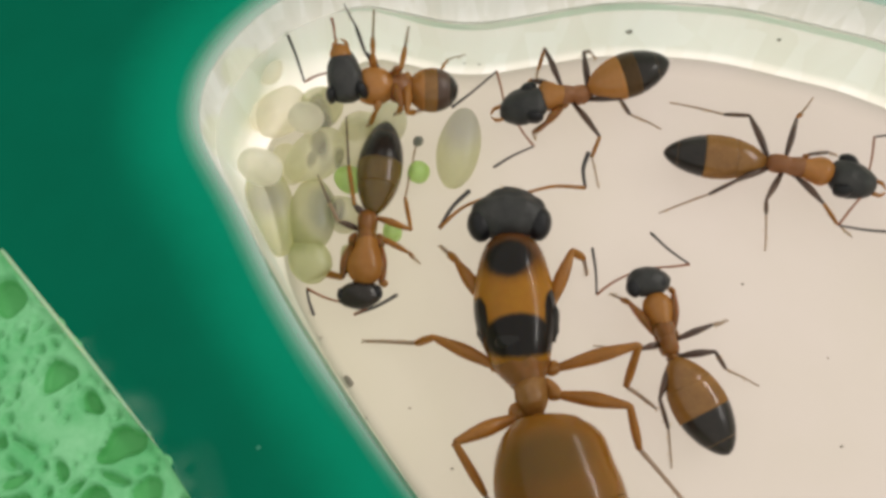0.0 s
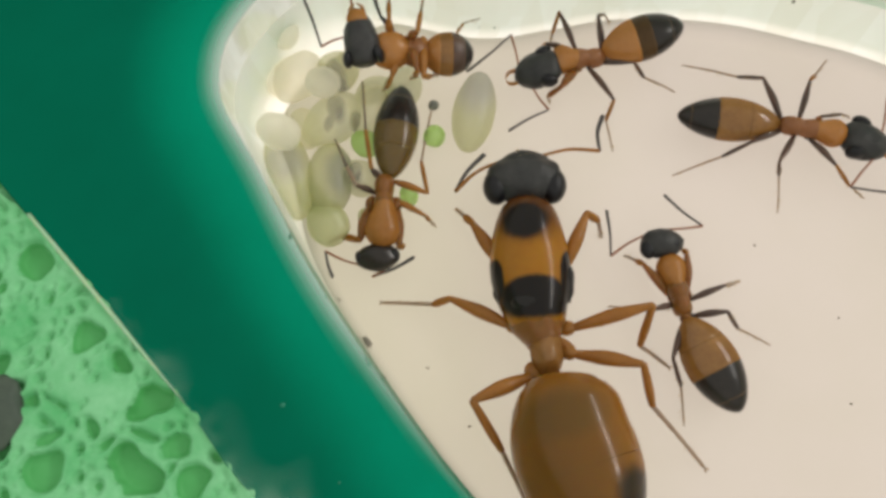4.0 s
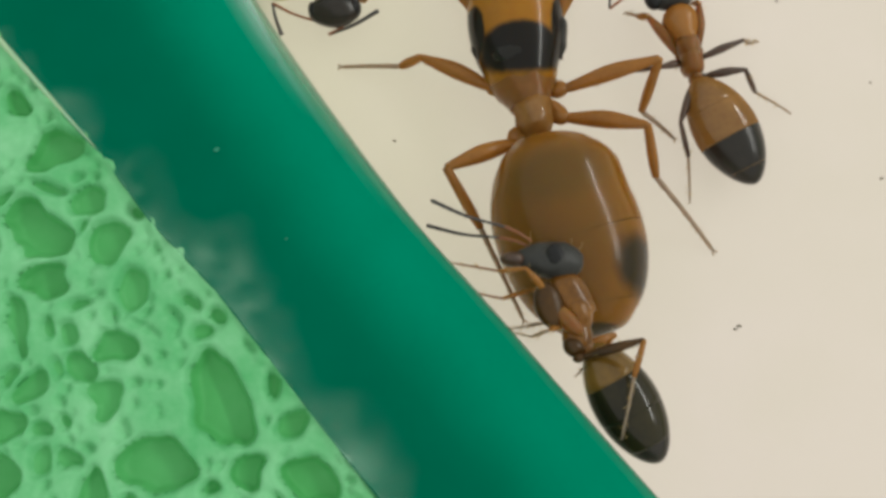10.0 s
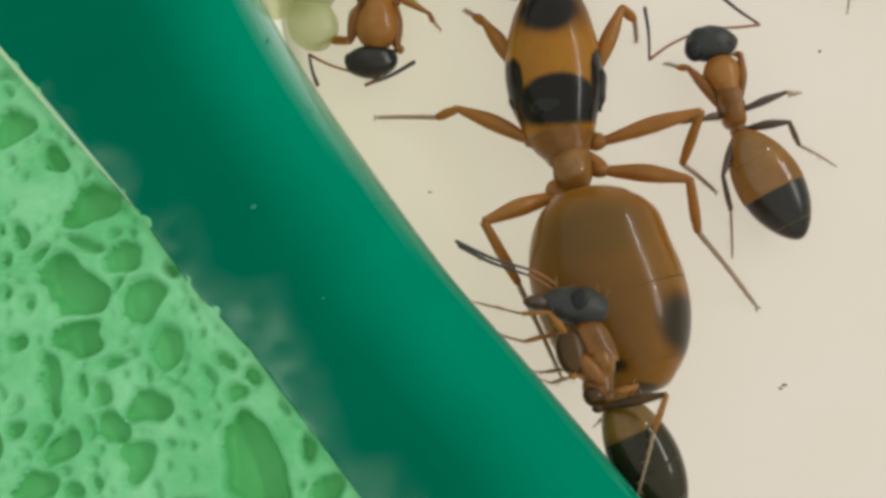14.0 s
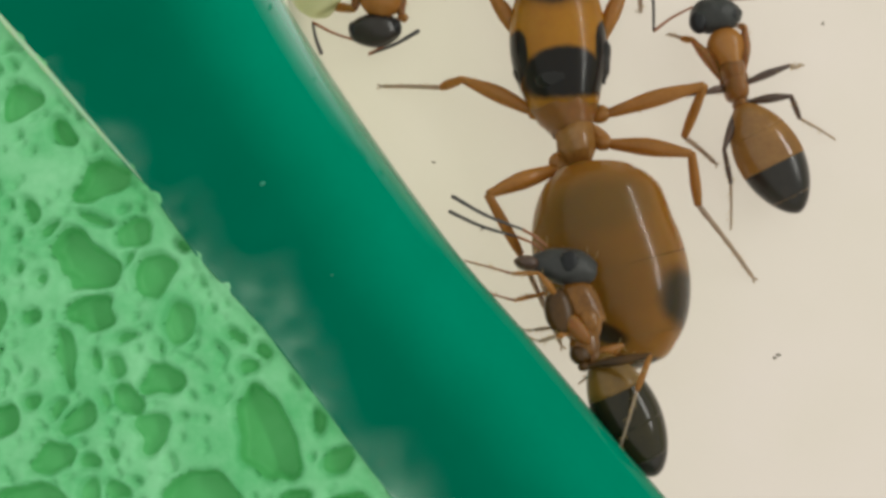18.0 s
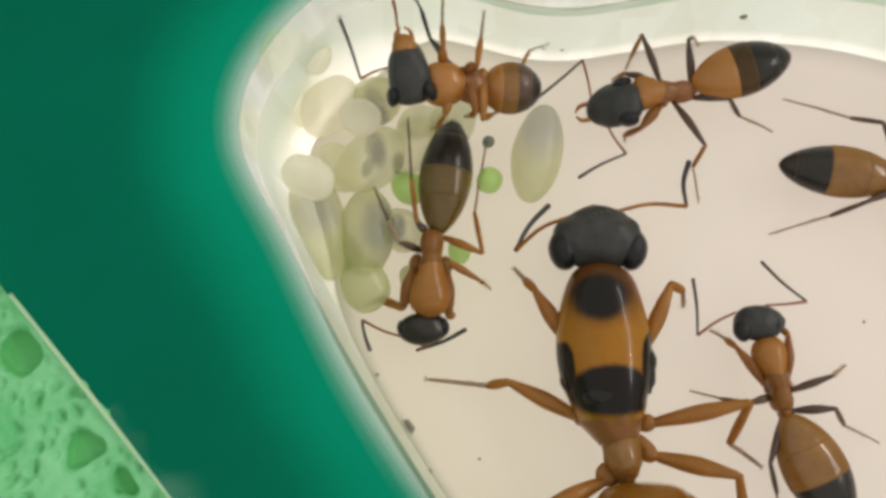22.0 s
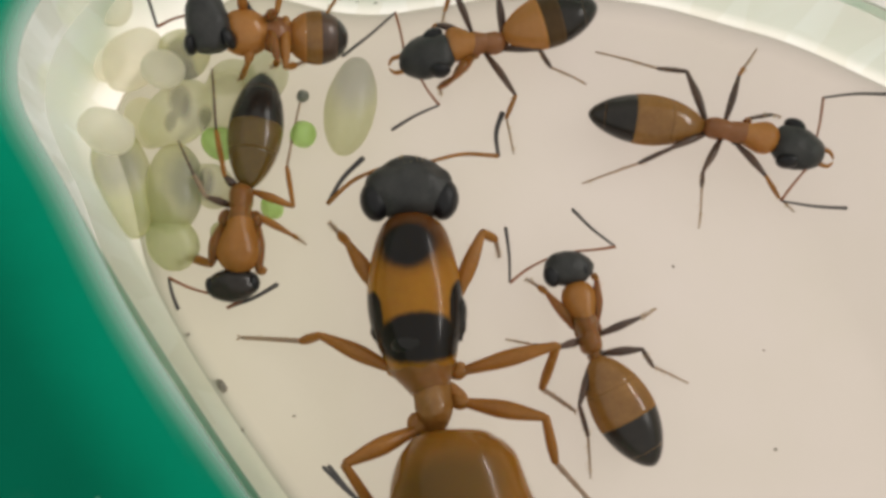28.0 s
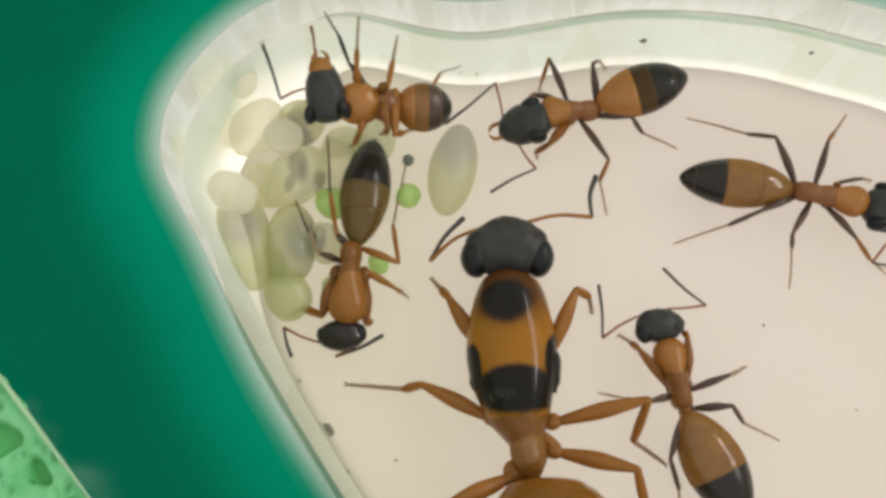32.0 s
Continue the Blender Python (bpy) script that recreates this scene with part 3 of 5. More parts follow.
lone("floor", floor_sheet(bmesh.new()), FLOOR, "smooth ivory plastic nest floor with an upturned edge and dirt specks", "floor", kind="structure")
lone("wall_tray", tray_wall(bmesh.new()), TRAY, "ivory plastic tray wall round the chamber floor", "wall", kind="structure")
# the green frame's reflection in the wall, painted as a teal band
lone("trim", far_band([(0.01, SEAM_Z - 0.40), (0.002, SEAM_Z - 0.37), (0.004, SEAM_Z - 0.05)], 0.04), SEAM, "faint teal band below the wall's seam, painting the frame's reflection", "seam", kind="structure")
lone("trim", far_band([(0.03, SEAM_Z - 0.02), (0.0, SEAM_Z - 0.015), (-0.004, SEAM_Z + 0.02), (0.03, SEAM_Z + 0.025)]), JOINT, "thin grey joint line between tray and clear wall", "joint", kind="structure")
lone("wall_chamber", clear_wall(bmesh.new()), WALL, "milky clear plastic wall round the ant chamber", "wall", kind="structure")

SPONGE_EDGE = [(-12.83, 7.87), (-10.42, 5.27), (-9.14, 3.85), (-7.77, 2.36), (-6.80, 1.09), (-5.34, -0.42), (-4.16, -1.88), (-2.79, -3.60)]
sponge_hole = np.array([(-27.0, 23.0)] + SPONGE_EDGE + [(4.6, -12.4), (2.0, -30.0), (-45.0, -30.0), (-45.0, 23.0)])


def dense(poly, step):
    out = []
    for a, b in zip(poly, np.roll(poly, -1, 0)):
        k = max(int(np.linalg.norm(b - a) / step), 1)
        out += [a + (b - a) * i / k for i in range(k)]
    return np.array(out)


def inside(poly, x, y):
    """Even-odd test for arrays of points."""
    r = np.zeros(np.shape(x), bool)
    for (ax, ay), (bx, by) in zip(poly, np.roll(poly, -1, 0)):
        hit = (ay > y) != (by > y)
        r ^= hit & (x < (bx - ax) * (y - ay) / (by - ay + 1e-12) + ax)
    return r


def grown_poly(poly, d):
    c = poly.mean(0)
    v = poly - c
    return c + v * (1 + d / np.linalg.norm(v, axis=1))[:, None]


from mathutils.geometry import delaunay_2d_cdt


def side_of_frame(bm):
    """The frame's inner side: deep along the straight flank, shallow round the far corner and the far wall."""
    loops = []
    for k in range(7):
        row = []
        for (x, y), (xo, yo) in zip(grown(CHAMBER, 0.03), grown(CHAMBER, -0.06)):
            u = min(max((9.2 - y) / 3.6, 0.0), 1.0)
            u = u * u * (3 - 2 * u)
            f = k / 6
            g = u * f
            row.append(bm.verts.new((x + (xo - x) * g, y + (yo - y) * g, TOP - 0.29 - (0.02 + 0.5 * u) * f)))
        loops.append(row)
    for a, b in zip(loops, loops[1:]):
        for j in range(len(a)):
            bm.faces.new((a[j], a[(j + 1) % len(a)], b[(j + 1) % len(a)], b[j]))


def fade_lip(bm):
    """Fades the frame's lip over the chamber, standing in for a blurred edge."""
    layer = bm.verts.layers.float.new("thin")
    ring = grown(CHAMBER, 0.0)
    for v in bm.verts:
        d = float(np.min(np.hypot(ring[:, 0] - v.co.x, ring[:, 1] - v.co.y))) if v.co.z > TOP - 1 else 1.0
        w = min(max((v.co.y - 0.5) / 4.5, 0.0), 1.0)
        u = min(max(1 - (d - 0.03) / (0.2 + 0.4 * w), 0.0), 1.0)
        v[layer] = (0.15 + 0.4 * w) * u * u


hole = dense(sponge_hole, 0.8)
deck_in = grown(CHAMBER, 0.62)
outer = dense(np.array([(-60.0, -50.0), (50.0, -50.0), (50.0, 50.0), (-60.0, 50.0)]), 10)
pts, edges = [], []
for loop in (outer, deck_in, hole):
    n0 = len(pts)
    pts += [Vector((float(p[0]), float(p[1]))) for p in loop]
    edges += [(n0 + i, n0 + (i + 1) % len(loop)) for i in range(len(loop))]
vv, _, ff, _, _, _ = delaunay_2d_cdt(pts, edges, [], 0, 1e-6)
bm = bmesh.new()
vs = [bm.verts.new((v.x, v.y, TOP)) for v in vv]
cx = np.array([sum(vv[i].x for i in f) / len(f) for f in ff])
cy = np.array([sum(vv[i].y for i in f) / len(f) for f in ff])
bad = inside(deck_in, cx, cy) | inside(hole, cx, cy)
for f, no in zip(ff, bad):
    if not no:
        bm.faces.new([vs[i] for i in f])
ring_skin(bm, [(0.62, TOP), (0.42, TOP - 0.02), (0.24, TOP - 0.05), (0.1, TOP - 0.11), (0.05, TOP - 0.18), (0.03, TOP - 0.29)], CHAMBER)
side_of_frame(bm)
ring_skin(bm, [(0.0, TOP), (0.04, TOP - 0.02), (0.06, TOP - 0.1), (0.06, -1.5)], hole, 1 if np.sum(np.roll(hole[:, 0], -1) * hole[:, 1] - hole[:, 0] * np.roll(hole[:, 1], -1)) < 0 else -1)
# unseen block added under the frame so its glow fades away from the chamber
block = bmesh.new()
shelf = grown(CHAMBER, 2.3)
pts, edges = [], []
wide = dense(grown_poly(sponge_hole, 0.5), 0.8)
for loop in (outer, shelf, wide):
    n0 = len(pts)
    pts += [Vector((float(p[0]), float(p[1]))) for p in loop]
    edges += [(n0 + i, n0 + (i + 1) % len(loop)) for i in range(len(loop))]
vv, _, ff, _, _, _ = delaunay_2d_cdt(pts, edges, [], 0, 1e-6)
vs = [block.verts.new((v.x, v.y, TOP - 0.35)) for v in vv]
cx = np.array([sum(vv[i].x for i in f) / len(f) for f in ff])
cy = np.array([sum(vv[i].y for i in f) / len(f) for f in ff])
bad = inside(shelf, cx, cy) | inside(wide, cx, cy)
for f, no in zip(ff, bad):
    if not no:
        block.faces.new([vs[i] for i in f])
ring_skin(block, [(2.3, TOP - 0.35), (1.9, TOP - 0.8), (1.6, TOP - 1.5)], CHAMBER)
lone("trim", block, GREENBLOCK, "unseen green block added under the frame to stop light from below", "frame", kind="structure")
fade_lip(bm)
rim = lone("trim", bm, GREEN, "smooth glossy green plastic frame round the chamber", "frame", kind="structure")


def seg_gap(x, y, a, b):
    """The distance of a point from the stretch a to b."""
    dx, dy = b[0] - a[0], b[1] - a[1]
    u = min(max(((x - a[0]) * dx + (y - a[1]) * dy) / (dx * dx + dy * dy), 0.0), 1.0)
    return math.hypot(x - a[0] - u * dx, y - a[1] - u * dy)


def sponge():
    step = 0.045
    xs, ys = np.arange(-19.0, 2.5, step), np.arange(-13.0, 17.0, step)
    X, Y = np.meshgrid(xs, ys)
    rng = np.random.RandomState(5)

    def wave(s, seed):
        r = np.random.RandomState(seed)
        g = r.rand(64, 64)
        u, v = (X / s) % 64, (Y / s) % 64
        i, j = u.astype(int), v.astype(int)
        f, h = u - i, v - j
        f, h = f * f * (3 - 2 * f), h * h * (3 - 2 * h)
        i2, j2 = (i + 1) % 64, (j + 1) % 64
        return (g[i, j] * (1 - f) + g[i2, j] * f) * (1 - h) + (g[i, j2] * (1 - f) + g[i2, j2] * f) * h - 0.5

    WX, WY = X + 0.5 * wave(0.8, 1) + 0.2 * wave(0.33, 2), Y + 0.5 * wave(0.8, 3) + 0.2 * wave(0.33, 4)
    Z = np.full(X.shape, TOP - 0.05) + 0.18 * wave(1.6, 7) + 0.08 * wave(0.5, 8) + 0.07 * wave(0.2, 9) + 0.05 * wave(0.11, 11)
    # the large open cells near the frame, then many smaller ones
    cells = [(-8.86, 2.72, 0.62, 0.47, 10), (-8.95, 1.87, 0.58, 0.2, -15), (-8.1, 1.5, 0.34, 0.34, 0), (-9.3, 0.92, 0.75, 0.55, -20), (-7.28, -0.34, 0.4, 0.28, -45),
             (-6.03, -0.6, 0.34, 0.2, -25), (-5.36, -2.54, 0.98, 0.52, -50), (-3.71, -2.96, 0.42, 0.27, 0), (-4.52, -3.87, 0.4, 0.45, 0), (-6.51, -3.8, 0.85, 0.64, 0),
             (-7.63, -2.56, 0.26, 0.42, 20), (-8.16, -0.78, 0.28, 0.2, 20), (-8.36, -3.78, 0.3, 0.26, 0), (-3.27, -4.06, 0.55, 0.46, 0), (-4.15, -2.05, 0.24, 0.34, 0),
             (-9.6, -1.03, 0.26, 0.66, 0), (-9.14, -2.26, 0.38, 0.32, 0), (-9.9, 3.75, 0.34, 0.42, 0)]
    near = np.array([(c[0], c[1], 0.9 * max(c[2], c[3])) for c in cells])
    for r in [0.7] * 60 + [0.5] * 120 + [0.32] * 300 + [0.2] * 900 + [0.13] * 3000 + [0.08] * 6000:
        r *= rng.uniform(0.8, 1.25)
        x, y = rng.uniform(-19, 2.5), rng.uniform(-13, 17)
        if np.any(np.hypot(near[:, 0] - x, near[:, 1] - y) < near[:, 2] + r * 0.9 + 0.03):
            continue
        if any(seg_gap(x, y, a, b) < r * 0.7 + 0.06 for a, b in zip(SPONGE_EDGE, SPONGE_EDGE[1:])):
            continue
        near = np.vstack([near, (x, y, r)])
        cells.append((x, y, r, r * rng.uniform(0.7, 1.35), rng.uniform(0, 180)))
    for x, y, ra, rb, turn in cells:
        R = max(ra, rb) * 1.3 + 0.4
        i0, i1 = np.searchsorted(xs, [x - R, x + R])
        j0, j1 = np.searchsorted(ys, [y - R, y + R])
        if i1 <= i0 or j1 <= j0:
            continue
        dx, dy = WX[j0:j1, i0:i1] - x, WY[j0:j1, i0:i1] - y
        c, s = math.cos(radians(turn)), math.sin(radians(turn))
        d = np.sqrt(((dx * c + dy * s) / ra) ** 2 + ((dy * c - dx * s) / rb) ** 2)
        dig = np.clip((1.08 - d) / 0.3, 0, 1)
        dig = dig * dig * (3 - 2 * dig)
        Z[j0:j1, i0:i1] = np.minimum(Z[j0:j1, i0:i1], TOP - 0.1 - min(0.7 * min(ra, rb) + 0.12, 0.5) * dig)
    gap = np.full(X.shape, 9.0)
    for a, b in zip(SPONGE_EDGE, SPONGE_EDGE[1:]):
        dx, dy = b[0] - a[0], b[1] - a[1]
        u = np.clip(((X - a[0]) * dx + (Y - a[1]) * dy) / (dx * dx + dy * dy), 0, 1)
        gap = np.minimum(gap, np.hypot(X - a[0] - u * dx, Y - a[1] - u * dy))
    hold = inside(sponge_hole, X, Y)
    lap = ~hold & (gap < 0.03 + 0.2 * np.clip(wave(0.6, 31) + 0.8 * wave(0.19, 32) + 0.1, 0, 1))
    Z = np.where(hold, Z, np.where(lap, TOP + 0.03 + 0.05 * wave(0.12, 33), TOP - 0.3))
    near_edge = np.clip((0.2 + 0.34 * wave(0.7, 23) + 0.2 * wave(0.3, 24) - gap) / 0.12, 0, 1)
    Z = np.where(hold, Z + (np.maximum(Z, TOP - 0.01 + 0.10 * wave(0.45, 21) + 0.08 * wave(0.16, 22)) - Z) * near_edge, Z)
    for k in range(2):
        S = Z.copy()
        S[1:-1, 1:-1] = (4 * Z[1:-1, 1:-1] + 2 * (Z[:-2, 1:-1] + Z[2:, 1:-1] + Z[1:-1, :-2] + Z[1:-1, 2:])
                         + Z[:-2, :-2] + Z[2:, 2:] + Z[:-2, 2:] + Z[2:, :-2]) / 16
        Z = S
    # corners beside the dark pores' border are drawn onto it, so that it runs smoothly
    level = TOP - 0.31
    gy, gx = np.gradient(Z, step)
    steep = gx * gx + gy * gy + 1e-6
    onto = np.abs(level - Z) / np.sqrt(steep) < 0.6 * step
    off = np.where(onto, (level - Z) / steep, 0.0)
    keep = inside(grown_poly(sponge_hole, 0.55), X, Y)
    X, Y, Z = X + off * gx, Y + off * gy, np.where(onto, level, Z)
    idx = -np.ones(X.shape, int)
    need = keep.copy()
    need[1:] |= keep[:-1]
    need[:, 1:] |= keep[:, :-1]
    need[1:, 1:] |= keep[:-1, :-1]
    idx[need] = np.arange(need.sum())
    verts = np.stack([X[need], Y[need], Z[need]], 1) * MM
    q = keep[:-1, :-1]
    a, b, c, d = (idx[:-1, :-1][q], idx[:-1, 1:][q], idx[1:, 1:][q], idx[1:, :-1][q])
    cross = (onto[:-1, 1:] & onto[1:, :-1])[q]
    faces = np.concatenate([np.where(cross[:, None], np.stack(u, 1), np.stack(v, 1)) for u, v in (((a, b, d), (a, b, c)), ((b, c, d), (a, c, d)))])
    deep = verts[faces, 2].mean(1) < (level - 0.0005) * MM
    ob = tagged(new("sponge"), "damp green open-celled sponge packed beside the frame", "sponge")
    ob.empty_display_size = MM
    # faces below the level take the darker green as painted pore shade
    for name, pick, material, label in (("foam", ~deep, FOAM, "pale green foam strands"), ("shaded_pore", deep, PORE_SHADE, "deep pore faces, their shade painted in darker green")):
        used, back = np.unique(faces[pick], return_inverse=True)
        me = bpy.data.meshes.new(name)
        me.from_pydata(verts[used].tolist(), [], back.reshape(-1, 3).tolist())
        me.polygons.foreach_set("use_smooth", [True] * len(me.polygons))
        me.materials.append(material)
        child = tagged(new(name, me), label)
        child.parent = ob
    return ob


sponge()

bm = limb([(x, y, TOP - 0.02) for x, y in SPONGE_EDGE[:4]], [0.06, 0.065, 0.05, 0.012], 30, 8)
lone("trim", bm, LIP, "thin pale green lip along the frame beside the sponge", "lip", kind="structure")

FILM = surface("dried_film", (0.22, 0.50, 0.36), (0.30, 0.56, 0.42), 900, 0.6)
nodes, links = FILM.node_tree.nodes, FILM.node_tree.links
thin, veil, grain, cover, layer, deposit = (nodes.new("ShaderNode" + k) for k in ("BsdfTransparent", "MixShader", "TexNoise", "MapRange", "Attribute", "Math"))
grain.inputs["Scale"].default_value, grain.inputs["Detail"].default_value = 900, 7
cover.inputs["From Min"].default_value, cover.inputs["From Max"].default_value = 0.3, 0.7
layer.attribute_name = "thickness"
deposit.operation = "MULTIPLY"
links.new(nodes["Texture Coordinate"].outputs["Object"], grain.inputs["Vector"])
links.new(grain.outputs["Fac"], cover.inputs["Value"])
links.new(cover.outputs[0], deposit.inputs[0])
links.new(layer.outputs["Fac"], deposit.inputs[1])
links.new(deposit.outputs[0], veil.inputs[0])
links.new(thin.outputs[0], veil.inputs[1])
links.new(nodes["Principled BSDF"].outputs[0], veil.inputs[2])
links.new(veil.outputs[0], nodes["Material Output"].inputs["Surface"])


def film_sheet():
    """A film dried on the frame along the sponge: thick at the edge, thinning out unevenly over the frame."""
    line = spline([(x, y) for x, y in SPONGE_EDGE[1:]] + [(4.0, -11.6)], 800)
    bm = bmesh.new()
    thick = bm.verts.layers.float.new("thickness")
    steps = 14
    rows = []
    for i, p in enumerate(line):
        q = line[min(i + 1, len(line) - 1)] - line[max(i - 1, 0)]
        n = np.array([-q[1], q[0]]) / np.linalg.norm(q)
        n = n if n[0] > 0 else -n
        v = Vector((p[0], p[1], 3.0))
        grow = min(max((i - 60) / 260, 0.0), 1.0)
        wide = 0.45 + 0.35 * grow + 0.5 * noise.noise(v * 0.8) + 0.3 * noise.noise(v * 2.1)
        wide = max(wide, 0.2)
        row = []
        for k in range(steps):
            f = k / (steps - 1)
            w = bm.verts.new((*(p + n * (wide * 1.5 * f - 0.03)), TOP + 0.006 + 0.012 * (1 - f)))
            u = Vector((w.co.x, w.co.y, 0))
            w[thick] = max(0.0, 0.55 * (1 - f) ** 1.6 * (0.8 + 0.7 * noise.noise(u * 1.7) + 0.4 * noise.noise(u * 5)) * (0.35 + 0.65 * grow))
            row.append(w)
        rows.append(row)
    for a, b in zip(rows, rows[1:]):
        for j in range(steps - 1):
            bm.faces.new((a[j], a[j + 1], b[j + 1], b[j]))
    return bm


lone("dried_film", film_sheet(), FILM, "ragged pale film dried along the green frame edge", "film", kind="stuff")

# flattened dark grey lump with an uneven outline
LUMP = surface("dark_green_grey", (0.035, 0.055, 0.04), (0.06, 0.085, 0.06), 700, 0.6, 0.4, 2500)
bm = bmesh.new()
bmesh.ops.create_icosphere(bm, subdivisions=4, radius=0.95)
for v in bm.verts:
    v.co.z *= 0.4
    v.co = v.co * (1 + 0.25 * noise.noise(v.co * 1.3) + 0.1 * noise.noise(v.co * 4)) + Vector((-13.15, 2.4, 4.85))
lone("dark_lump", bm, LUMP, "dark grey lump on the green sponge", "debris", at=(-13.15, 2.4, 4.5))

# ---- the queen ----
QUEEN_SKIN = patched("queen_thorax_cuticle", (0.32, 0.14, 0.011), (0.25, 0.102, 0.008), (0.008, 0.006, 0.005),
                     [(-0.02, 2.35, 1.02, 0.95, 0, (0.085, 0.03, 0.006), 0.8), (-0.10, 2.02, 0.68, 0.60, 0, (0.008, 0.006, 0.005), 0.45),
                      (0.15, -0.36, 1.12, 0.64, 0, (0.008, 0.006, 0.005), 0.28),
                      (1.21, 0.30, 0.30, 0.85, 0), (-1.04, 0.15, 0.28, 0.75, 0)], rough=0.22, coat=0.14)
QUEEN_GASTER = patched("queen_gaster_cuticle", (0.25, 0.105, 0.010), (0.19, 0.076, 0.007), (0.02, 0.013, 0.008),
                       [(1.0, -5.0, 1.35, 1.9, 10, (0.16, 0.072, 0.010), 1.0), (0.72, -3.9, 1.15, 0.62, 8, (0.125, 0.064, 0.010), 0.9), (2.72, -5.95, 0.62, 0.72, 25, (0.030, 0.020, 0.009), 0.75),
                        (0.80, -6.75, 0.62, 0.2, -20, (0.03, 0.018, 0.009), 0.6), (1.7, -7.4, 0.55, 0.14, 0, (0.05, 0.03, 0.01), 0.7)], rough=0.22, coat=0.2)

queen = thing("queen_ant", (1.0, 6.4, 0.0), "large amber queen ant with black head and bands, standing still", "ant")
skull = blob((-0.22, 10.10, 1.02), (2.18, 10.10, 1.02), 1.62, 1.5, 1.0, 0.34, (0, 0, 1), 44, 44)
blob((0.14, 10.46, 1.0), (1.84, 10.46, 1.0), 1.15, 1.3, 1.0, 0.34, (0, 0, 1), 36, 30, bm=skull)
qh = part("head", lumpy(skull, 0.06, 1.9), BLACK, queen)
part("eye", blob((0.0, 10.36, 1.10), (0.14, 9.26, 1.10), 0.82, 1.0, 1.0, 0.45, (0, 0, 1), 20, 18), EYE, qh)
part("eye", blob((1.96, 10.38, 1.10), (1.82, 9.26, 1.10), 0.82, 1.0, 1.0, 0.45, (0, 0, 1), 20, 18), EYE, qh)
part("neck", blob((1.0, 9.75, 1.0), (1.03, 9.2, 1.05), 0.7, 0.7), DARK, queen)
part("thorax", rings(bmesh.new(), spline([
    (1.05, 9.44, 1.05, 0.12, 0.1), (1.05, 9.36, 1.05, 0.45, 0.42), (1.04, 9.12, 1.08, 0.78, 0.72), (1.04, 8.69, 1.12, 0.98, 0.92), (1.04, 8.08, 1.15, 1.13, 1.02),
    (1.05, 7.48, 1.17, 1.22, 1.06), (1.07, 6.89, 1.17, 1.23, 1.06), (1.12, 6.30, 1.16, 1.14, 1.02), (1.19, 5.80, 1.14, 0.98, 0.95), (1.26, 5.45, 1.12, 0.84, 0.84),
    (1.27, 5.30, 1.10, 0.6, 0.6)], 48), (0, 0, 1), 36), QUEEN_SKIN, queen)
part("wing_scar", lumpy(blob((2.21, 7.30, 1.30), (2.22, 6.00, 1.20), 0.32, 0.5), 0.09, 3.0), SHINY, queen)
part("wing_scar", lumpy(blob((-0.05, 7.14, 1.30), (0.12, 6.03, 1.20), 0.32, 0.5), 0.09, 3.0), SHINY, queen)
part("scutellum", blob((1.02, 6.36, 1.82), (1.12, 5.56, 1.66), 1.36, 0.78, 0.9, 0.42), PLATE, queen, "polished black hind plate of the thorax")
part("propodeum", lumpy(rings(bmesh.new(), spline([
    (1.20, 5.75, 1.08, 0.6, 0.5), (1.21, 5.68, 1.08, 0.86, 0.80), (1.24, 5.52, 1.10, 0.88, 0.84), (1.29, 5.30, 1.12, 0.80, 0.82), (1.34, 5.10, 1.15, 0.66, 0.76),
    (1.38, 4.93, 1.18, 0.57, 0.70), (1.41, 4.82, 1.20, 0.52, 0.62), (1.42, 4.76, 1.2, 0.40, 0.45), (1.43, 4.73, 1.2, 0.16, 0.2)], 34), (0, 0, 1), 28), 0.05, 3.0), RUST, queen)
part("petiole", lumpy(rings(bmesh.new(), spline([
    (1.42, 4.92, 1.20, 0.30, 0.35), (1.43, 4.86, 1.20, 0.48, 0.52), (1.45, 4.62, 1.24, 0.49, 0.64), (1.49, 4.32, 1.28, 0.47, 0.66), (1.53, 4.06, 1.30, 0.36, 0.58),
    (1.57, 3.86, 1.34, 0.26, 0.4), (1.60, 3.76, 1.38, 0.12, 0.15)], 28), (0, 0, 1), 24), 0.04, 3.0), HONEY, queen, "yellowish translucent node of the waist")
for a, b, w in (((1.72, 5.02, 1.0), (2.32, 4.46, 1.2), 0.36), ((1.98, 5.42, 0.95), (2.36, 5.30, 1.05), 0.3), ((0.62, 5.34, 0.9), (0.30, 5.46, 0.95), 0.4), ((1.14, 4.25, 1.0), (0.88, 3.80, 1.2), 0.42)):
    part("coxa", lumpy(blob(a, b, w, w, 1.0, 0.45), 0.02), AMBER, queen)


def queen_gaster(keys, cuts):
    """The queen's broad hind body, flat in front and rounded behind, in overlapping rings."""
    rows = spline(keys, 90)
    for lo, hi in zip(cuts, cuts[1:]):
        band = [(*r[:3], r[3] * (1 + 0.002 * i / (hi - lo)), r[4] * (1 + 0.002 * i / (hi - lo))) for i, r in enumerate(rows[lo:hi + 1])]
        part("tergite", rings(bmesh.new(), band, (0, 0, 1), 40, False), QUEEN_GASTER, queen)


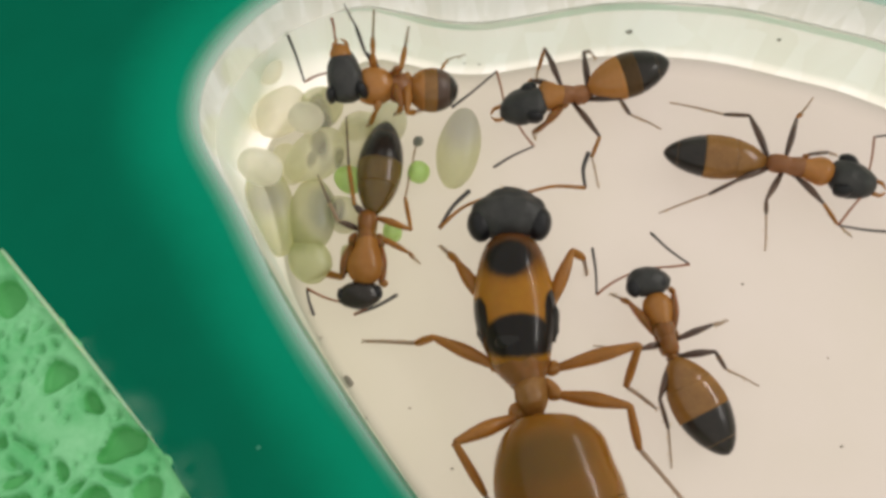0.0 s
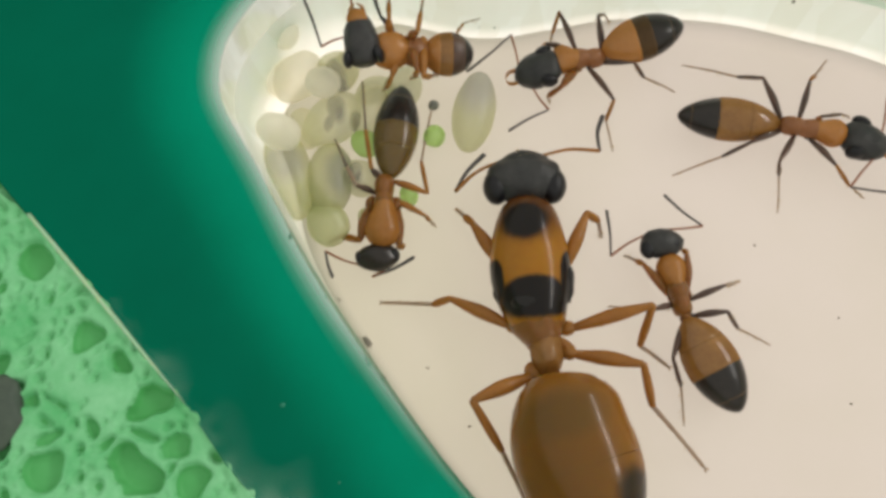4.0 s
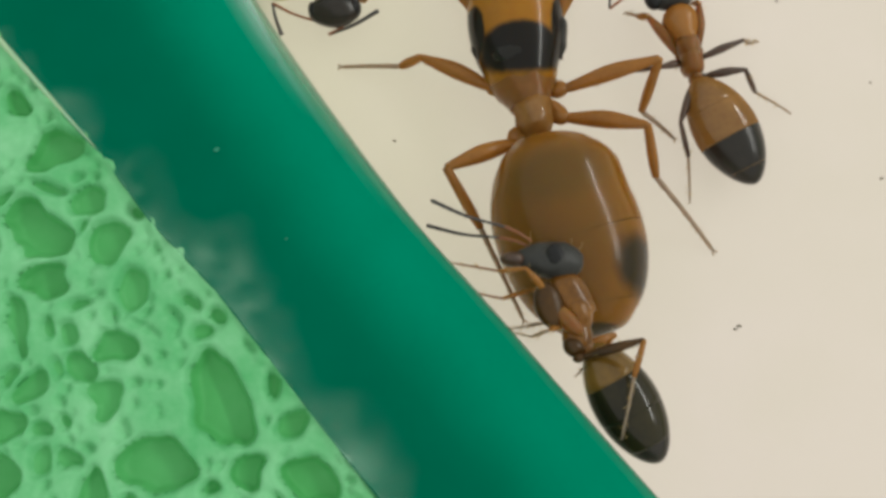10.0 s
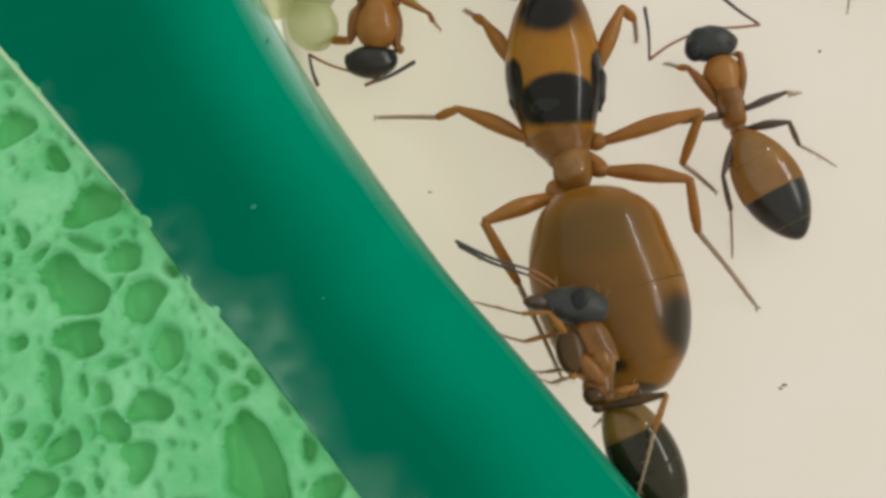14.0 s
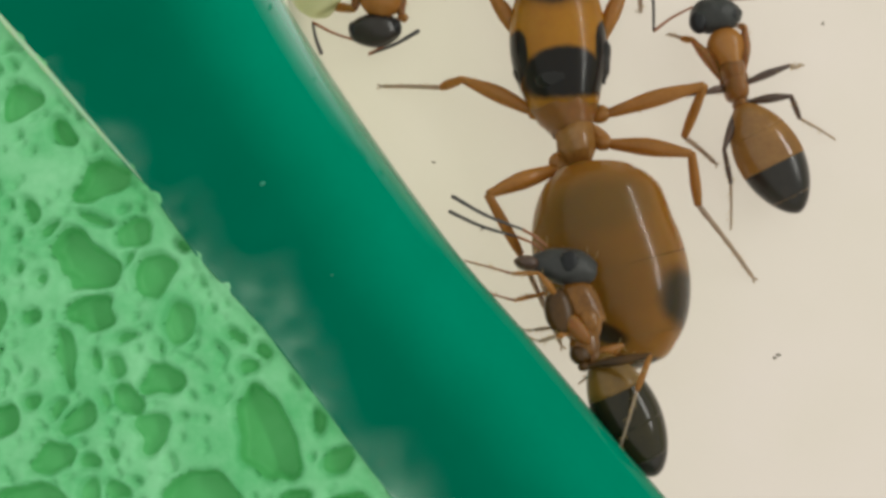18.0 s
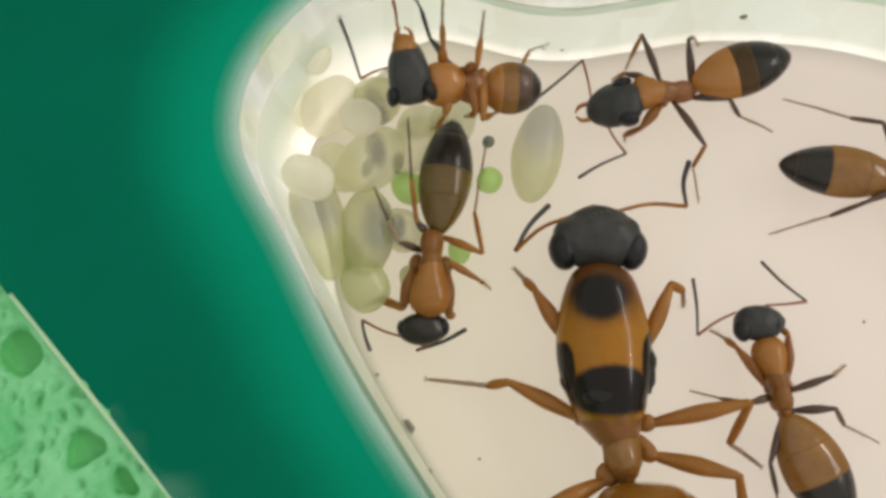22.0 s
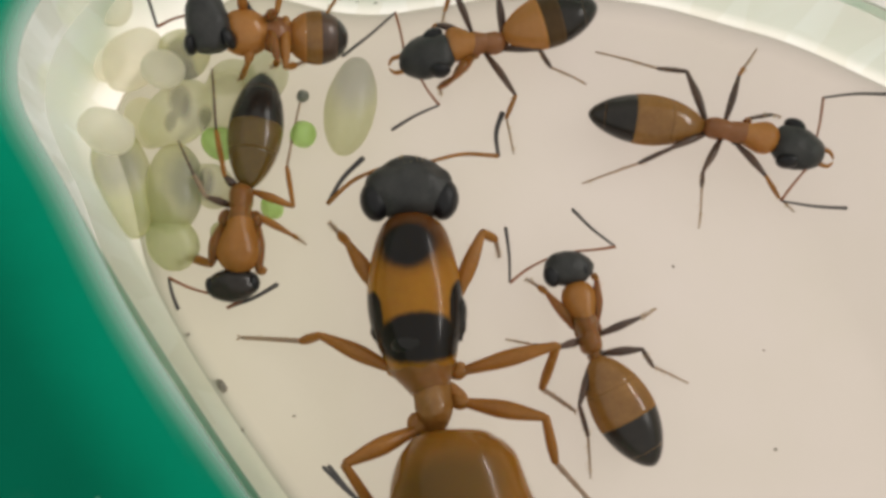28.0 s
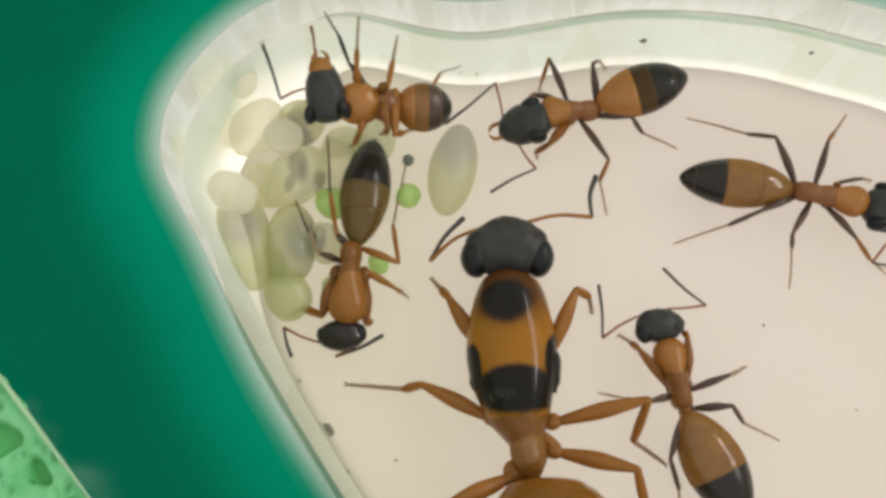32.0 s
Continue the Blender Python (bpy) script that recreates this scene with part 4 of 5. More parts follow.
queen_gaster([(1.95, 3.82, 1.63, 0.10, 0.10), (1.95, 3.79, 1.63, 0.56, 0.52), (1.95, 3.69, 1.63, 0.89, 0.82), (1.95, 3.46, 1.63, 1.20, 1.08), (1.97, 3.0, 1.64, 1.51, 1.35),
              (2.04, 1.95, 1.65, 1.75, 1.5), (2.33, 0.88, 1.62, 1.75, 1.48), (2.55, -0.08, 1.58, 1.48, 1.25), (2.67, -0.72, 1.55, 1.02, 0.88), (2.72, -1.04, 1.53, 0.60, 0.52),
              (2.75, -1.17, 1.52, 0.1, 0.1)], (0, 51, 66, 76, 89))
leg(queen, (0.12, 7.38, 0.9), (-0.68, 8.76, 0.75), (-0.92, 9.10, 0.40), (-1.20, 9.48, 0.05), 0.2)
leg(queen, (2.12, 7.12, 0.9), (2.88, 8.89, 1.15), (3.28, 8.80, 0.65), (3.42, 8.48, 0.05), 0.2)
leg(queen, (0.45, 5.38, 0.95), (-1.40, 6.30, 0.85), (-1.95, 6.22, 0.45), (-3.58, 6.40, 0.05), 0.2)
leg(queen, (2.28, 5.28, 1.05), (4.60, 5.80, 1.70), (4.32, 4.80, 0.60), (5.23, 4.23, 0.05), 0.2)
leg(queen, (1.01, 3.83, 1.20), (-0.76, 3.06, 1.70), (0.07, 1.70, 0.90), (1.14, -0.54, 0.05), 0.21)
leg(queen, (2.28, 4.46, 1.20), (4.18, 4.02, 1.85), (4.50, 2.93, 1.00), (6.07, 1.20, 0.05), 0.21)
antenna(queen, (0.36, 10.80, 1.0), (-1.22, 9.84, 0.80), (-0.24, 11.24, 0.50), 0.065, LEG, SMOKY, 0.16, -0.1)
antenna(queen, (1.50, 10.90, 1.0), (3.43, 11.08, 0.90), (3.66, 12.51, 0.50), 0.065, LEG, SMOKY, -0.14, -0.12)
hairs(queen, (0.65, 10.75, 1.5), (1.38, 10.73, 1.5), (0, 0.3, 1), 0.12, 10, 0.25, 3)

# ---- worker with its head bent down beside the brood ----
WORKERS = "worker ants round the queen"
ant = thing("worker_ant", (-3.56, 10.18, 0.00), "brown worker ant with black-tipped abdomen standing among the brood", "ant", WORKERS)
wh = part("head", lumpy(blob((-4.38, 7.64, 0.75), (-3.01, 7.75, 0.75), 0.9, 0.85, 1.0, 0.42, (0, 0, 1), 30, 30), 0.03), SHINY, ant)
part("eye", blob((-4.30, 7.91, 0.80), (-4.18, 7.44, 0.80), 0.3, 0.5, 1.0, 0.5), EYE, wh)
part("eye", blob((-3.17, 8.00, 0.80), (-3.09, 7.52, 0.80), 0.3, 0.5, 1.0, 0.5), EYE, wh)
thorax(ant, (-3.54, 7.97, 0.95), (-3.47, 9.45, 0.95), (-3.48, 10.38, 0.95), 1.14, 0.66, 1.05, 0.85, AMBER, RUST)
part("petiole", blob((-3.50, 10.12, 0.80), (-3.41, 10.52, 0.90), 0.4, 0.6), RUST, ant)
gaster(ant, (-3.33, 10.24, 0.95), (-2.94, 13.62, 0.85), 1.48, 1.35, (0, 0.30, 0.52, 0.82, 1), (OLIVE, OLIVE, SHINY, SHINY), 0.98, 0.58)
leg(ant, (-3.96, 9.36, 0.80), (-4.24, 8.24, 0.90), (-4.92, 8.57, 0.30), (-5.29, 8.50, 0.05), 0.19, RUST)
leg(ant, (-3.09, 9.29, 0.80), (-3.00, 8.04, 0.90), (-2.93, 8.12, 0.50), (-3.13, 8.35, 0.05), 0.19, RUST)
leg(ant, (-3.72, 9.82, 0.80), (-4.38, 10.01, 1.10), (-4.64, 10.54, 1.40), (-5.00, 11.36, 1.60), 0.10, DARK, TARSUS, DARK)
leg(ant, (-3.26, 9.65, 0.80), (-2.15, 8.99, 0.90), (-2.08, 9.04, 0.30), (-1.89, 8.93, 0.05), 0.10)
leg(ant, (-3.58, 10.29, 0.80), (-3.90, 10.57, 1.10), (-4.01, 11.61, 1.80), (-4.13, 13.22, 1.90), 0.11, DARK, LEG, DARK)
leg(ant, (-3.25, 10.25, 0.80), (-2.10, 9.73, 1.00), (-2.33, 10.98, 0.60), (-2.01, 13.19, 0.10), 0.11)
antenna(ant, (-4.24, 7.49, 0.60), (-5.35, 7.92, 0.80), (-5.12, 7.10, 0.60), 0.045, SCAPE, SMOKY, -0.05, 0.03)
antenna(ant, (-3.46, 7.31, 0.60), (-3.88, 7.14, 0.50), (-2.52, 7.71, 0.70), 0.05, SCAPE, SMOKY, 0.0, 0.06)

# ---- worker beside the queen ----
ant = thing("worker_ant", (5.78, 6.05, 0.00), "slender brown worker ant with striped abdomen beside the queen", "ant", WORKERS)
wh = part("head", lumpy(blob((4.48, 7.83, 1.00), (5.79, 7.98, 1.00), 0.95, 0.85, 1.0, 0.42, (0, 0, 1), 30, 30)), BLACK, ant)
part("eye", blob((4.60, 7.99, 1.10), (4.74, 7.38, 1.10), 0.46, 0.5, 1.0, 0.5), EYE, wh)
part("eye", blob((5.40, 8.21, 1.10), (5.53, 7.59, 1.10), 0.46, 0.5, 1.0, 0.5), EYE, wh)
thorax(ant, (5.27, 7.57, 0.95), (5.52, 6.44, 0.95), (5.66, 5.62, 0.90), 0.88, 0.62, 0.9, 0.8, AMBER, RUST)
part("petiole", blob((5.63, 5.78, 0.80), (5.77, 5.38, 0.85), 0.34, 0.6), RUST, ant)
gaster(ant, (5.68, 5.55, 0.95), (7.07, 2.76, 0.80), 1.62, 1.4, (0, 0.28, 0.56, 0.85, 1), (HONEY, HONEY, SHINY, SHINY), 0.98, 0.56)
leg(ant, (5.31, 6.26, 0.80), (4.53, 7.25, 1.00), (4.43, 7.52, 0.40), (4.16, 7.79, 0.05), 0.14, RUST, LEG)
leg(ant, (5.83, 6.43, 0.80), (5.88, 7.57, 1.00), (5.88, 7.78, 0.60), (5.84, 7.99, 0.05), 0.14, RUST)
leg(ant, (5.49, 6.03, 0.80), (4.73, 5.80, 1.10), (4.17, 5.95, 0.50), (3.54, 6.16, 0.05), 0.10, DARK, DARK)
leg(ant, (5.84, 6.13, 0.80), (6.95, 6.54, 1.00), (7.32, 6.71, 0.40), (7.66, 6.89, 0.05), 0.10, DARK, TARSUS)
leg(ant, (5.67, 5.51, 0.80), (5.18, 4.32, 1.10), (5.45, 3.56, 0.60), (5.56, 2.51, 0.05), 0.11, DARK, DARK)
leg(ant, (5.95, 5.65, 0.80), (6.91, 5.70, 1.10), (7.32, 5.30, 0.50), (8.34, 4.88, 0.05), 0.11, DARK, DARK)
antenna(ant, (4.60, 8.19, 0.90), (3.59, 7.58, 0.80), (3.56, 9.14, 0.70), 0.042, SCAPE, SMOKY, 0.05, 0.04)
antenna(ant, (5.38, 8.38, 0.90), (6.49, 8.50, 0.80), (5.39, 9.61, 0.70), 0.042, SCAPE, SMOKY, 0.02, -0.05)

# ---- worker standing apart on the open floor ----
ant = thing("worker_ant", (10.32, 12.10, 0.00), "brown worker ant with dark abdomen tip on the open floor", "ant", WORKERS)
head(ant, (11.04, 11.42, 1.00), (12.52, 10.92, 0.80), 1.42, 0.95, eye=0.46, eye_at=0.33, eye_out=0.37, bias=0.85, power=0.42)
thorax(ant, (11.24, 11.36, 0.95), (10.19, 11.62, 0.95), (9.18, 11.86, 0.90), 0.88, 0.56, 0.9, 0.8, PEACH, ROSE)
part("petiole", blob((9.41, 11.86, 0.80), (9.07, 11.90, 0.85), 0.34, 0.6), RUST, ant)
gaster(ant, (9.20, 11.84, 0.95), (6.01, 12.31, 0.80), 1.42, 1.3, (0, 0.30, 0.60, 0.86, 1), (HONEY, HONEY, SHINY, SHINY), 0.98, 0.56)
leg(ant, (10.36, 11.91, 0.80), (10.50, 12.03, 1.00), (11.30, 12.28, 0.60), (11.79, 12.39, 0.05), 0.10, RUST, DARK)
leg(ant, (10.10, 11.37, 0.80), (10.74, 10.36, 1.00), (11.30, 9.90, 0.40), (11.83, 9.59, 0.05), 0.10, DARK)
leg(ant, (9.84, 11.99, 0.80), (10.27, 13.27, 1.10), (10.68, 13.75, 0.50), (11.31, 14.53, 0.05), 0.10, DARK, LEG)
leg(ant, (9.70, 11.55, 0.80), (8.97, 10.47, 1.10), (9.08, 10.20, 0.60), (9.09, 9.20, 0.05), 0.10, DARK, DARK)
leg(ant, (9.32, 12.00, 0.80), (8.80, 13.40, 1.10), (8.14, 13.72, 0.60), (6.58, 14.49, 0.05), 0.11, DARK, DARK)
leg(ant, (9.32, 11.70, 0.80), (8.16, 11.16, 1.10), (7.36, 10.90, 0.60), (5.93, 10.53, 0.05), 0.11, DARK, DARK)
antenna(ant, (12.25, 11.19, 0.90), (12.74, 12.69, 0.80), (14.74, 12.85, 0.60), 0.042, SCAPE, SMOKY, 0.03, -0.06)
antenna(ant, (11.97, 10.59, 0.90), (11.17, 9.69, 0.80), (13.12, 9.50, 0.60), 0.042, SCAPE, SMOKY, 0.02, 0.05)

# ---- worker by the wall, head towards the brood ----
ant = thing("worker_ant", (3.31, 14.82, 0.00), "orange-brown worker ant with black head near the wall", "ant", WORKERS)
head(ant, (2.32, 14.08, 1.20), (0.79, 13.82, 0.85), 1.42, 1.0, eye=0.46, eye_at=0.33, eye_out=0.36, bias=0.85, power=0.42)
thorax(ant, (1.98, 14.27, 1.10), (2.87, 14.31, 1.05), (3.75, 14.41, 0.90), 0.95, 0.6, 0.95, 0.8, PEACH, ROSE)
part("petiole", blob((3.60, 14.46, 0.80), (3.93, 14.58, 0.90), 0.36, 0.6), RUST, ant)
gaster(ant, (3.67, 14.50, 1.15), (6.31, 15.22, 1.50), 1.5, 1.35, (0, 0.40, 0.58, 0.82, 1), (PEACH, SEPIA, SHINY, SHINY), 0.98, 0.55)
leg(ant, (2.58, 14.74, 0.90), (1.84, 14.84, 1.20), (1.73, 14.98, 0.60), (1.66, 15.11, 0.05), 0.10, DARK)
leg(ant, (2.84, 14.00, 0.90), (2.26, 13.27, 1.10), (1.89, 13.26, 0.50), (1.96, 13.28, 0.05), 0.15, RUST, RUST)
leg(ant, (2.85, 14.74, 0.90), (2.31, 15.89, 1.40), (2.13, 15.60, 0.50), (2.07, 15.47, 0.05), 0.10, DARK, LEG)
leg(ant, (3.18, 14.14, 0.90), (3.95, 12.72, 1.20), (3.75, 12.33, 0.50), (3.97, 11.47, 0.05), 0.10, DARK, LEG)
leg(ant, (3.73, 14.51, 0.90), (3.58, 15.70, 1.40), (3.85, 16.10, 0.80), (4.12, 16.09, 0.30), 0.11, DARK, DARK)
leg(ant, (3.71, 14.23, 0.90), (4.67, 14.07, 1.20), (5.05, 13.75, 0.70), (6.14, 13.53, 0.05), 0.11, DARK, DARK)
antenna(ant, (0.93, 14.21, 0.90), (0.71, 15.37, 0.90), (-0.81, 14.09, 0.80), 0.042, SCAPE, SMOKY, 0.02, -0.03)
antenna(ant, (1.35, 13.41, 0.90), (1.87, 12.62, 0.80), (0.53, 11.94, 0.70), 0.042, SCAPE, SMOKY, 0.03, 0.05)

# ---- worker clinging to the wall above the brood ----
UPW = (0.1, -0.75, 0.66)
ant = thing("worker_ant", (-2.71, 14.03, 2.40), "orange worker ant clinging to the chamber wall over the brood", "ant", WORKERS)
ch = head(ant, (-3.90, 13.25, 2.90), (-4.15, 14.88, 3.30), 1.30, 1.2, up=(0, -0.3, 0.95), eye=0.46, eye_at=0.17, eye_out=0.36, bias=0.75, power=0.40, jaws=AMBER)
part("clypeus", lumpy(blob((-4.06, 14.30, 3.42), (-4.19, 14.97, 3.40), 0.66, 0.6, 0.9, 0.48, (0, -0.3, 0.95)), 0.03), AMBER, ch, "amber face plate")
part("pronotum", blob((-3.85, 13.91, 2.70), (-2.44, 13.93, 2.60), 1.2, 1.1, 0.95, 0.48, UPW), PEACH, ant)
part("propodeum", blob((-2.85, 13.96, 2.55), (-1.91, 13.93, 2.40), 0.95, 0.95, 0.9, 0.45, UPW), ROSE, ant)
gaster(ant, (-2.17, 13.95, 2.30), (-0.55, 14.01, 2.10), 1.4, 1.3, (0, 0.32, 0.56, 0.80, 1), (PEACH, HONEY, DARK, SHINY), 0.98, 0.45, UPW)
leg(ant, (-3.19, 14.42, 2.70), (-3.13, 14.63, 3.40), (-3.17, 15.30, 3.20), (-3.19, 16.46, 3.00), 0.12, AMBER, LEG)
leg(ant, (-2.98, 13.51, 2.60), (-3.11, 13.11, 2.50), (-3.33, 12.96, 2.00), (-3.50, 13.06, 1.60), 0.12, AMBER, LEG)
leg(ant, (-2.58, 14.24, 2.80), (-2.26, 14.15, 3.30), (-2.17, 14.98, 3.10), (-2.09, 15.84, 2.90), 0.13, RUST, LEG)
leg(ant, (-2.50, 14.01, 2.80), (-2.28, 13.05, 2.90), (-2.41, 13.19, 2.30), (-2.59, 13.30, 1.90), 0.14, RUST, LEG)
leg(ant, (-2.12, 14.05, 2.70), (-2.11, 12.94, 2.70), (-1.91, 13.22, 2.20), (-1.64, 13.55, 1.70), 0.14, AMBER, LEG)
leg(ant, (-1.35, 14.36, 2.40), (-1.07, 14.48, 2.60), (-0.87, 15.02, 2.30), (-0.33, 15.35, 2.00), 0.07, AMBER, LEG)
antenna(ant, (-4.56, 14.25, 3.00), (-5.29, 13.93, 3.00), (-5.96, 15.77, 3.00), 0.042, SCAPE, SMOKY, 0.04, 0.03)
antenna(ant, (-4.23, 14.83, 3.20), (-4.35, 15.34, 3.30), (-4.46, 15.96, 3.40), 0.042, SCAPE, SCAPE, 0.0, 0.02)
leg(ant, (-3.05, 14.66, 2.40), (-3.56, 15.46, 2.20), (-3.76, 15.95, 2.90), (-3.99, 16.10, 3.83), 0.09, SMOKY, SMOKY, SMOKY)

# ---- the worker that climbs the wall under the frame's edge ----
N = (0.80, 0.60, 0.0)
BROWN = surface("chestnut_cuticle", (0.075, 0.033, 0.005), (0.022, 0.010, 0.003), 1500, 0.28, 0.2, 5000, 0.1, spec=0.25)
TAWNY = surface("tawny_glossy_cuticle", (0.24, 0.098, 0.013), (0.085, 0.033, 0.005), 1500, 0.22, 0.35, 3500, 0.1, spec=0.3)
GOLDEN = surface("golden_glossy_cuticle", (0.23, 0.125, 0.022), (0.11, 0.06, 0.012), 900, 0.18, 0.25, 3500, 0.25, spec=0.3)
DARKOLIVE = surface("dark_olive_cuticle", (0.028, 0.022, 0.006), (0.012, 0.01, 0.005), 1400, 0.16, 0.1, 5000, 0.15, spec=0.25)
climber = thing("worker_ant", (1.64, -0.65, 4.00), "brown worker ant climbing the wall under the green frame", "ant", WORKERS)
ch = head(climber, (1.78, 0.59, 4.05), (0.31, 0.75, 4.00), 0.92, 0.80, up=(0.15, 1, 0), eye=0.46, eye_at=0.42, eye_out=0.34, bias=0.72, power=0.5, jaw=True, jaws=RUST)
part("clypeus", blob((0.57, 0.69, 4.10), (0.02, 0.76, 4.10), 0.5, 0.34, 0.9, 0.5, (0.15, 1, 0)), DARK, ch)
thorax(climber, (1.21, 0.39, 4.00), (1.69, -0.56, 4.00), (1.50, -1.32, 4.00), 0.6, 0.46, 0.78, 0.62, TAWNY, TAWNY, N)
part("mesonotum", lumpy(blob((1.49, -0.19, 4.05), (1.72, -0.79, 4.05), 0.50, 0.54, 0.9, 0.5, N), 0.03), TAWNY, climber)
part("coxa", blob((0.90, 0.21, 4.20), (1.04, -0.80, 4.20), 0.42, 0.62, 1.0, 0.5, N), BROWN, climber)
part("coxa", blob((1.06, -0.32, 4.20), (1.61, -0.99, 4.20), 0.4, 0.4, 1.0, 0.5, N), RUST, climber)
part("coxa", blob((1.22, -1.07, 4.10), (1.63, -1.35, 4.10), 0.4, 0.42, 1.0, 0.5, N), BROWN, climber)
part("petiole", blob((1.51, -1.06, 4.00), (1.86, -1.48, 4.00), 0.34, 0.45, 1.0, 0.5, N), RUST, climber)
gaster(climber, (1.81, -1.16, 4.00), (3.00, -3.66, 3.90), 1.2, 1.4, (0, 0.30, 0.58, 0.84, 1), (GOLDEN, DARKOLIVE, DARKOLIVE, SHINY), 1.0, 0.52, N, False)
leg(climber, (0.95, -0.03, 4.20), (0.53, 0.46, 4.50), (-0.03, 0.47, 4.30), (-1.00, 0.75, 4.10), 0.075, LEG, LEG, SCAPE)
leg(climber, (0.99, -0.03, 3.70), (0.70, 0.12, 3.70), (0.04, -0.05, 3.80), (-0.58, 0.12, 3.80), 0.075, LEG, LEG, SCAPE)
leg(climber, (1.10, -0.78, 4.20), (0.91, -0.84, 4.30), (0.58, -0.93, 4.10), (0.19, -0.82, 4.00), 0.06, LEG, TARSUS)
leg(climber, (1.15, -0.62, 3.70), (0.87, -0.61, 3.60), (0.51, -0.66, 3.60), (0.09, -0.70, 3.60), 0.06, LEG, TARSUS)
leg(climber, (1.55, -1.44, 4.30), (2.73, -1.21, 4.90), (2.49, -1.92, 4.70), (2.18, -3.09, 4.40), 0.10, BROWN, LEG)
leg(climber, (1.66, -1.21, 3.70), (2.41, -0.95, 3.60), (2.05, -1.31, 3.40), (1.48, -1.78, 3.60), 0.09, LEG, LEG)
feeler = antenna(climber, (0.73, 1.08, 4.15), (0.50, 1.68, 4.30), (-0.31, 3.13, 4.50), 0.036, SCAPE, SMOKY, 0.03, -0.06, True)
feeler2 = antenna(climber, (0.67, 1.02, 3.95), (0.40, 1.62, 3.90), (-0.44, 2.99, 3.80), 0.036, SCAPE, SMOKY, 0.03, -0.06, True)
hairs(climber, (0.76, 0.95, 4.00), (1.70, 0.77, 4.00), (0.1, 1, 0.2), 0.12, 16, 0.28, 4)
hairs(climber, (1.44, 0.23, 4.00), (1.85, -0.65, 4.00), (0.8, 0.6, 0.1), 0.12, 8, 0.2, 5)

# ---- brood ----
BROOD = "brood pile in the corner"


def cocoon_skin(name, dark, spots):
    return gelled(patched(name, (0.70, 0.69, 0.42), (0.62, 0.63, 0.35), dark, spots, 500, 0.5, 0.05, 0.0, 0.0, 1.1), 0.55, 0.48, 0.03)


def brood(a, b, w, h, material, label, category, power=0.44, bias=1.0, spots=()):
    o = ((Vector(a) + Vector(b)) / 2)
    ob = thing(category.replace(" ", "_"), tuple(o), label, category, BROOD)
    if spots:
        base, other = ((0.66, 0.65, 0.40), (0.60, 0.60, 0.34)) if category == "cocoon" else ((0.86, 0.85, 0.64), (0.80, 0.79, 0.56))
        material = gelled(patched(category + "_skin_with_dark_gut", base, other, (0.10, 0.11, 0.09),
                           [(s[0] - o.x, s[1] - o.y, r * 2.3, r * 1.3, 40 + 300 * r, (0.12, 0.135, 0.115), 0.9) for s, r in spots], 500, 0.5, 0.05, 0.0, 0.0, 0.8), 0.55, 0.52, 0.02)
    bm = blob(a, b, w, h, bias, power, seg=26, n=24)
    for v in bm.verts:
        q = v.co - o
        v.co += q * (0.05 if category == "cocoon" else 0.13) * (noise.noise(v.co * 0.9 + o) + 0.35 * noise.noise(v.co * 2.6))
    part("body", bm, material, ob)
    return ob


brood((-0.33, 14.05, 0.70), (-0.84, 11.27, 0.70), 1.42, 1.35, cocoon_skin("grey_topped_silk", (0.50, 0.50, 0.46), [(0.15, 0.75, 0.62, 0.95, -10)]), "translucent oval cocoon, grey above and yellowish below", "cocoon")
brood((-7.09, 12.15, 0.80), (-6.20, 9.03, 0.75), 1.55, 1.4, cocoon_skin("clouded_silk", (0.40, 0.41, 0.35), [(-0.05, 0.25, 0.6, 0.7, 15)]), "large translucent cocoon, grey above and yellow-green below, against the wall", "cocoon")
brood((-7.48, 11.96, 1.90), (-6.13, 11.22, 1.90), 1.2, 1.0, CREAM, "round cream-coloured larva on top of a cocoon", "larva", 0.42)
brood((-5.24, 11.61, 0.75), (-5.38, 9.14, 0.70), 1.55, 1.3, cocoon_skin("grey_green_clouded_silk", (0.26, 0.29, 0.22), [(0.45, 0.1, 0.5, 0.8, 0)]), "greyish green translucent cocoon in the pile", "cocoon")
brood((-5.73, 9.61, 0.60), (-4.93, 8.25, 0.55), 1.35, 1.05, GREENSKIN, "pale green plump larva at the pile's edge", "larva", 0.42)
brood((-6.02, 11.62, 1.00), (-4.36, 13.10, 1.00), 1.6, 1.4, SILK, "milky larva with dark gut showing through", "larva", 0.45, spots=[((-5.00, 12.50, 1.75), 0.2), ((-4.35, 12.07, 1.50), 0.16), ((-5.21, 11.94, 1.75), 0.1)])
brood((-7.06, 13.23, 1.00), (-5.77, 14.63, 1.10), 1.5, 1.4, CREAM, "whitish larva in the back of the pile", "larva", 0.45)
brood((-8.01, 13.70, 0.80), (-6.85, 14.56, 0.90), 1.4, 1.2, CREAM, "whitish larva in the back of the pile", "larva", 0.45)
brood((-5.94, 13.80, 0.90), (-4.42, 14.43, 1.00), 1.4, 1.3, GREYSILK, "grey translucent cocoon under the clinging ant", "cocoon", 0.5, spots=[((-5.07, 13.74, 1.60), 0.22)])
brood((-4.38, 12.09, 0.60), (-3.76, 13.67, 0.70), 1.3, 1.2, SILK, "milky larva beside the bent worker", "larva", 0.45)
brood((-4.65, 12.04, 0.50), (-3.70, 11.41, 0.50), 0.9, 0.8, LEAFY, "small light green larva under the worker", "larva", 0.45)
